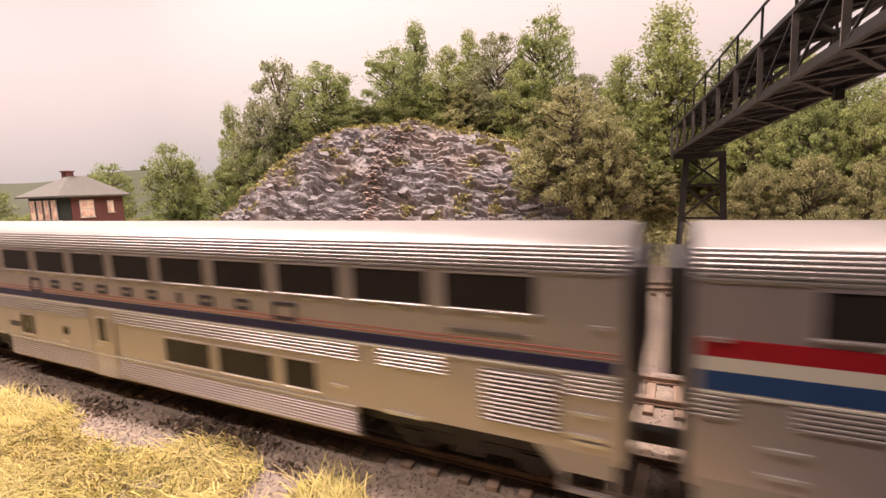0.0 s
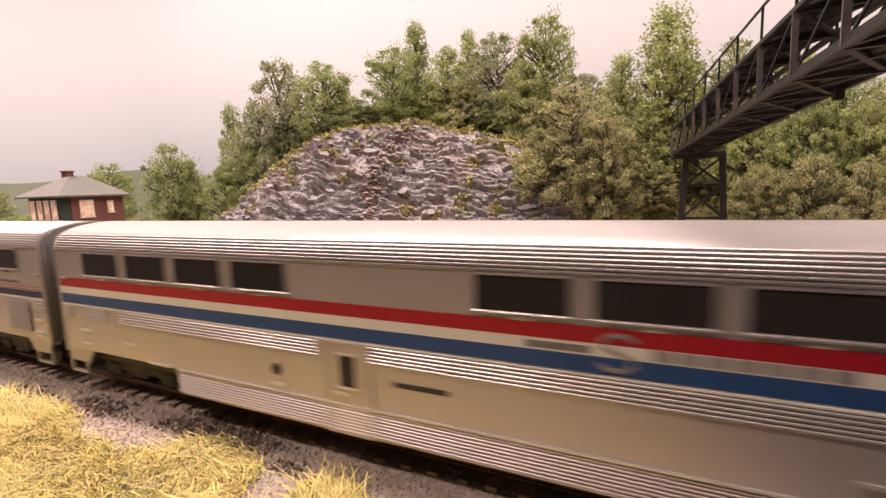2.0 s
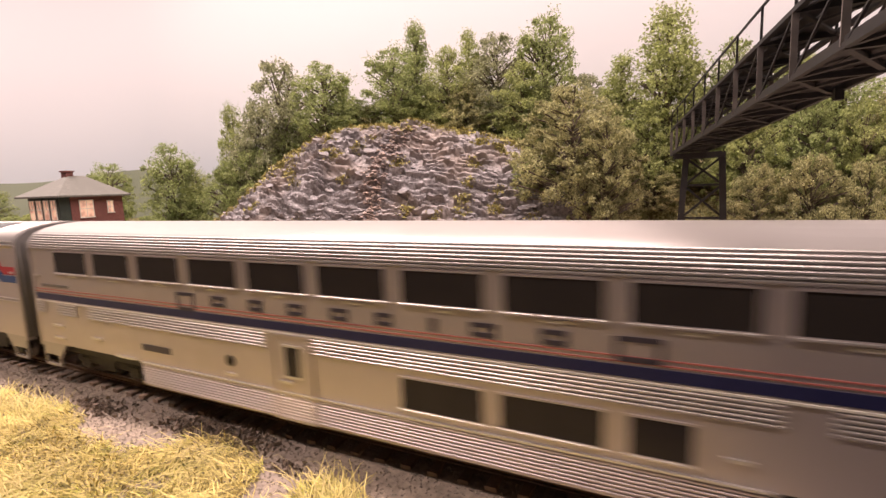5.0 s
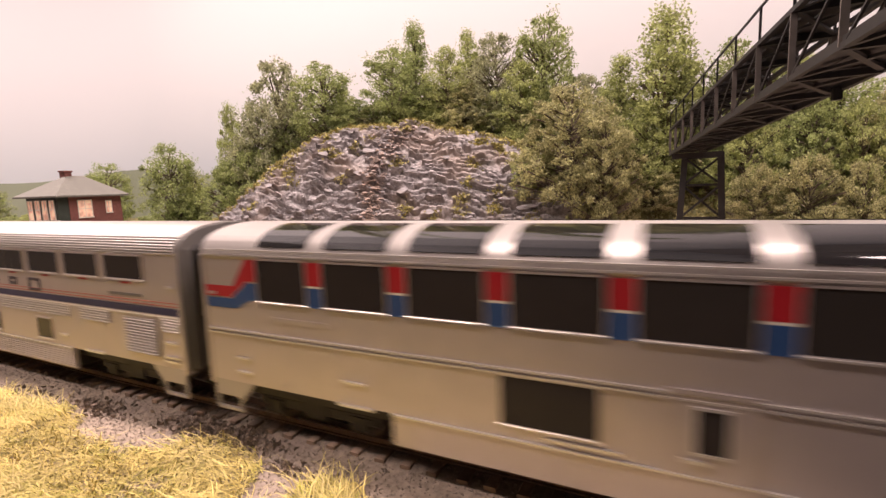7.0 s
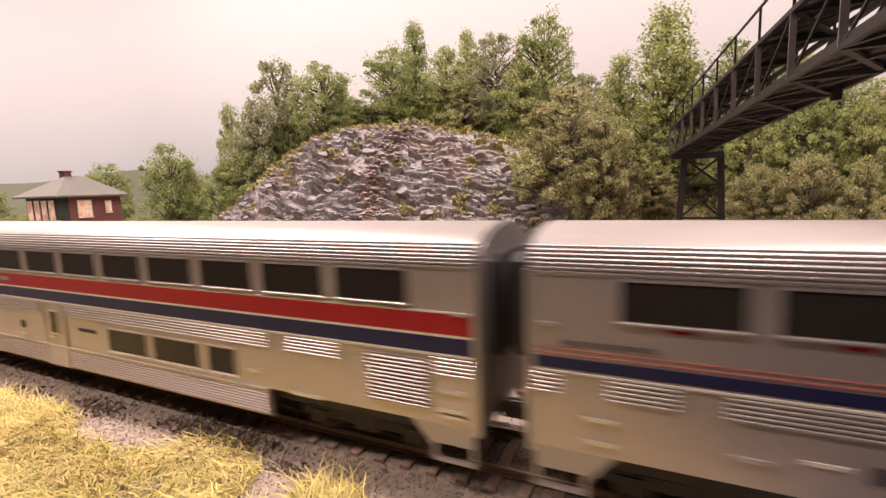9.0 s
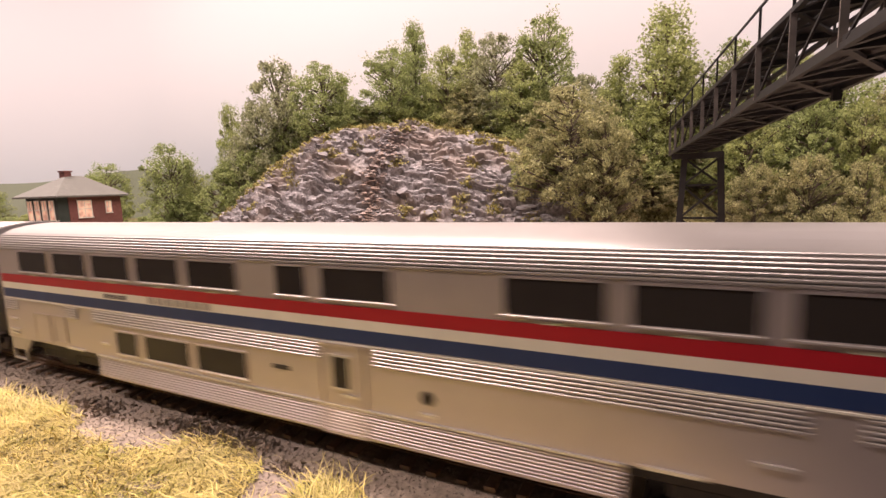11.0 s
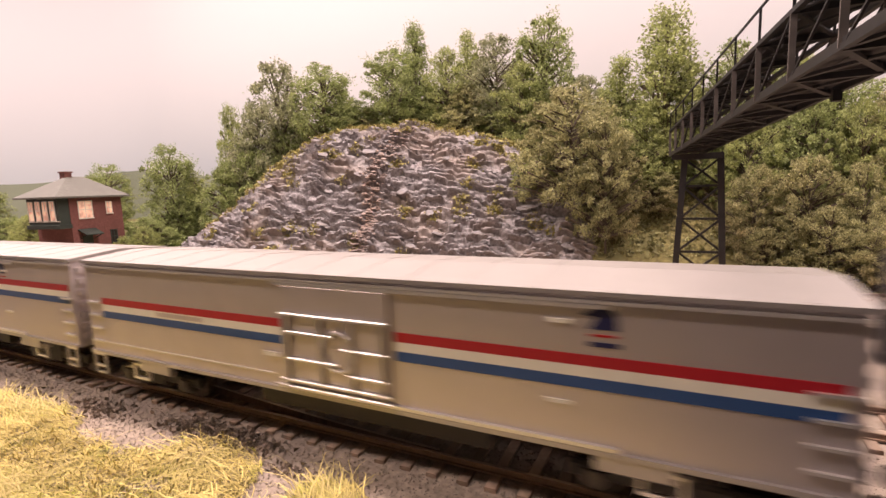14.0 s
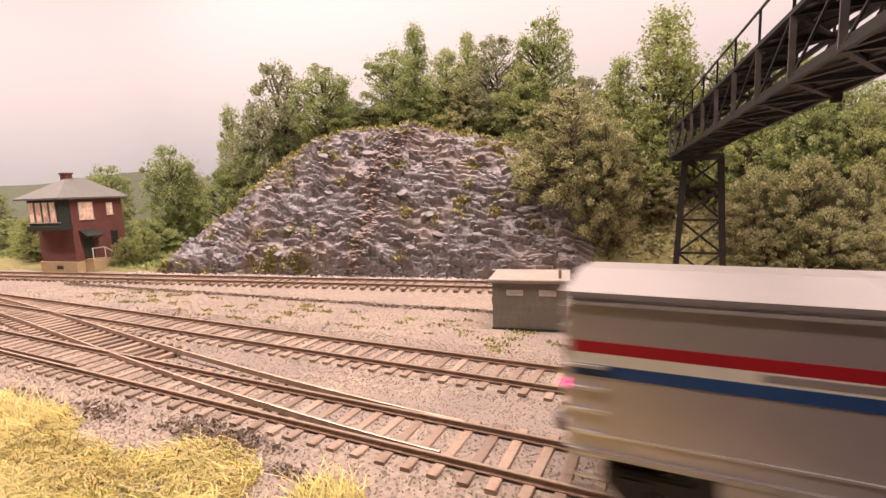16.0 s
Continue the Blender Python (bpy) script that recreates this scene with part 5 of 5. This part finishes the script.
def blades(name, label, n, low, high, width, material, seed, keep):
    """Curved blades that follow slow swirls. keep: which of the roots x, y stay."""
    r = np.random.default_rng(seed)
    x, y = r.uniform(-32, 3.5, n), r.uniform(-7.2, -1.5, n)
    edge = np.interp(x, GRASS_X, GRASS_Y) + 0.6 * (fractal(x * 1.6, y * 1.6, 61) - 0.5) - np.abs(r.normal(0, 0.22, n))
    tuft = ((x + 6.0) / 0.85) ** 2 + ((y + 2.55) / 0.55) ** 2 < r.uniform(0.5, 1.1, n)
    ok = (((y < edge) & (x < -7.2)) | tuft | ((x >= -7.2) & (y < -3.4))) & (y > front_edge(x) + 0.2) & keep(x, y, r)
    x, y = x[ok], y[ok]
    n = len(x)
    z = ground_z(x, y) + 0.1 * fractal(x * 1.1, y * 1.1, 65) - 0.03
    an = 9.0 * fractal(x * 0.55, y * 0.55, 66) + r.normal(0, 0.75, n)
    ln, lean = r.uniform(low, high, n), r.uniform(0.5, 1.25, n)
    c, d = np.cos(an), np.sin(an)
    side = width * r.uniform(0.6, 1.3, (n, 1)) * np.stack([-d, c, 0 * an], -1)
    rows = []
    for t, rise in ((0.0, -0.02), (0.3, 0.26), (0.65, 0.4), (1.0, 0.3)):
        bend = 0.3 * t * t * r.normal(0, 1, n)
        rows.append(np.stack([x + (c - d * bend) * ln * lean * t, y + (d + c * bend) * ln * lean * t, z + ln * rise * (1.3 - 0.6 * lean)], -1))
    V = np.stack([rows[0] - side, rows[0] + side, rows[1] - side, rows[1] + side, rows[2] - side * 0.7, rows[2] + side * 0.7, rows[3]], 1).reshape(-1, 3)
    i = (7 * np.arange(n))[:, None]
    F = np.concatenate([i + np.array((0, 1, 3, 2)), i + np.array((2, 3, 5, 4))]).tolist() + (i + np.array((4, 5, 6))).tolist()
    o = part(name, mesh_of(name, V.tolist(), F, M[material]))
    tagged(o, label, "grass", kind="stuff")


def green_at(x, y):
    return fractal(x * 0.9, y * 1.3, 71)


def straw():
    blades("grass", "dry yellow straw grass in the foreground", 98000, 0.12, 0.42, 0.010, "grass", 17, lambda x, y, r: green_at(x, y) < 0.62)
    blades("green_grass", "yellow green fresher grass among the straw", 62000, 0.12, 0.4, 0.0095, "greengrass", 18, lambda x, y, r: (green_at(x, y) > 0.46) & (r.uniform(0, 1, len(x)) < 0.8))
    blades("straw", "long pale straw blades lying over the grass", 15000, 0.5, 1.25, 0.0105, "strand", 19, lambda x, y, r: r.uniform(0, 1, len(x)) < 0.75)


straw()
P = []
for x0, y0, sx, sy, m in ((-10.5, -1.72, 0.75, 0.2, 1500), (-9.3, -1.6, 0.6, 0.15, 400), (-14.8, -1.95, 0.6, 0.18, 450), (-18.5, -2.2, 0.8, 0.2, 200), (-7.4, -2.15, 0.35, 0.12, 160), (-23, -6.4 + 12.5, 1.5, 0.3, 120)):
    x, y = x0 + RNG.normal(0, sx, m), y0 + RNG.normal(0, sy, m)
    P.append(np.stack([x, y, ground_z(x, y) + 0.02], -1))
# row of clumps standing in for the shadow edge of the rear bank
m = 9000
x = RNG.uniform(-40, -4, m)
y = np.interp(x, (-40, -30, -20.5, -13, -8, -4), (9.35, 10.2, 10.85, 11.3, 11.8, 12.0)) + 0.25 * (fractal(x * 0.7, x * 0, 81) - 0.5) + RNG.normal(0, 0.12, m)
P.append(np.stack([x, y, ground_z(x, y) + 0.02], -1))
leafy("dead_weeds", "dark dead weeds beside the ballast and clumps for the bank's shadow line", "weeds", np.concatenate(P), 0.1, "weed_and_shade", 19, 0.5)


def motions():
    """The whole train runs at nearly constant speed."""
    for k, (car, back) in enumerate(train):
        turned = 180 if k == 8 else 0
        walk(car, [(t, pose((s - back) * K, 0, -0.035 * K if turned else 0, 0, 0, turned)) for t, s in zip(TIMES, PLACES)])


motions()
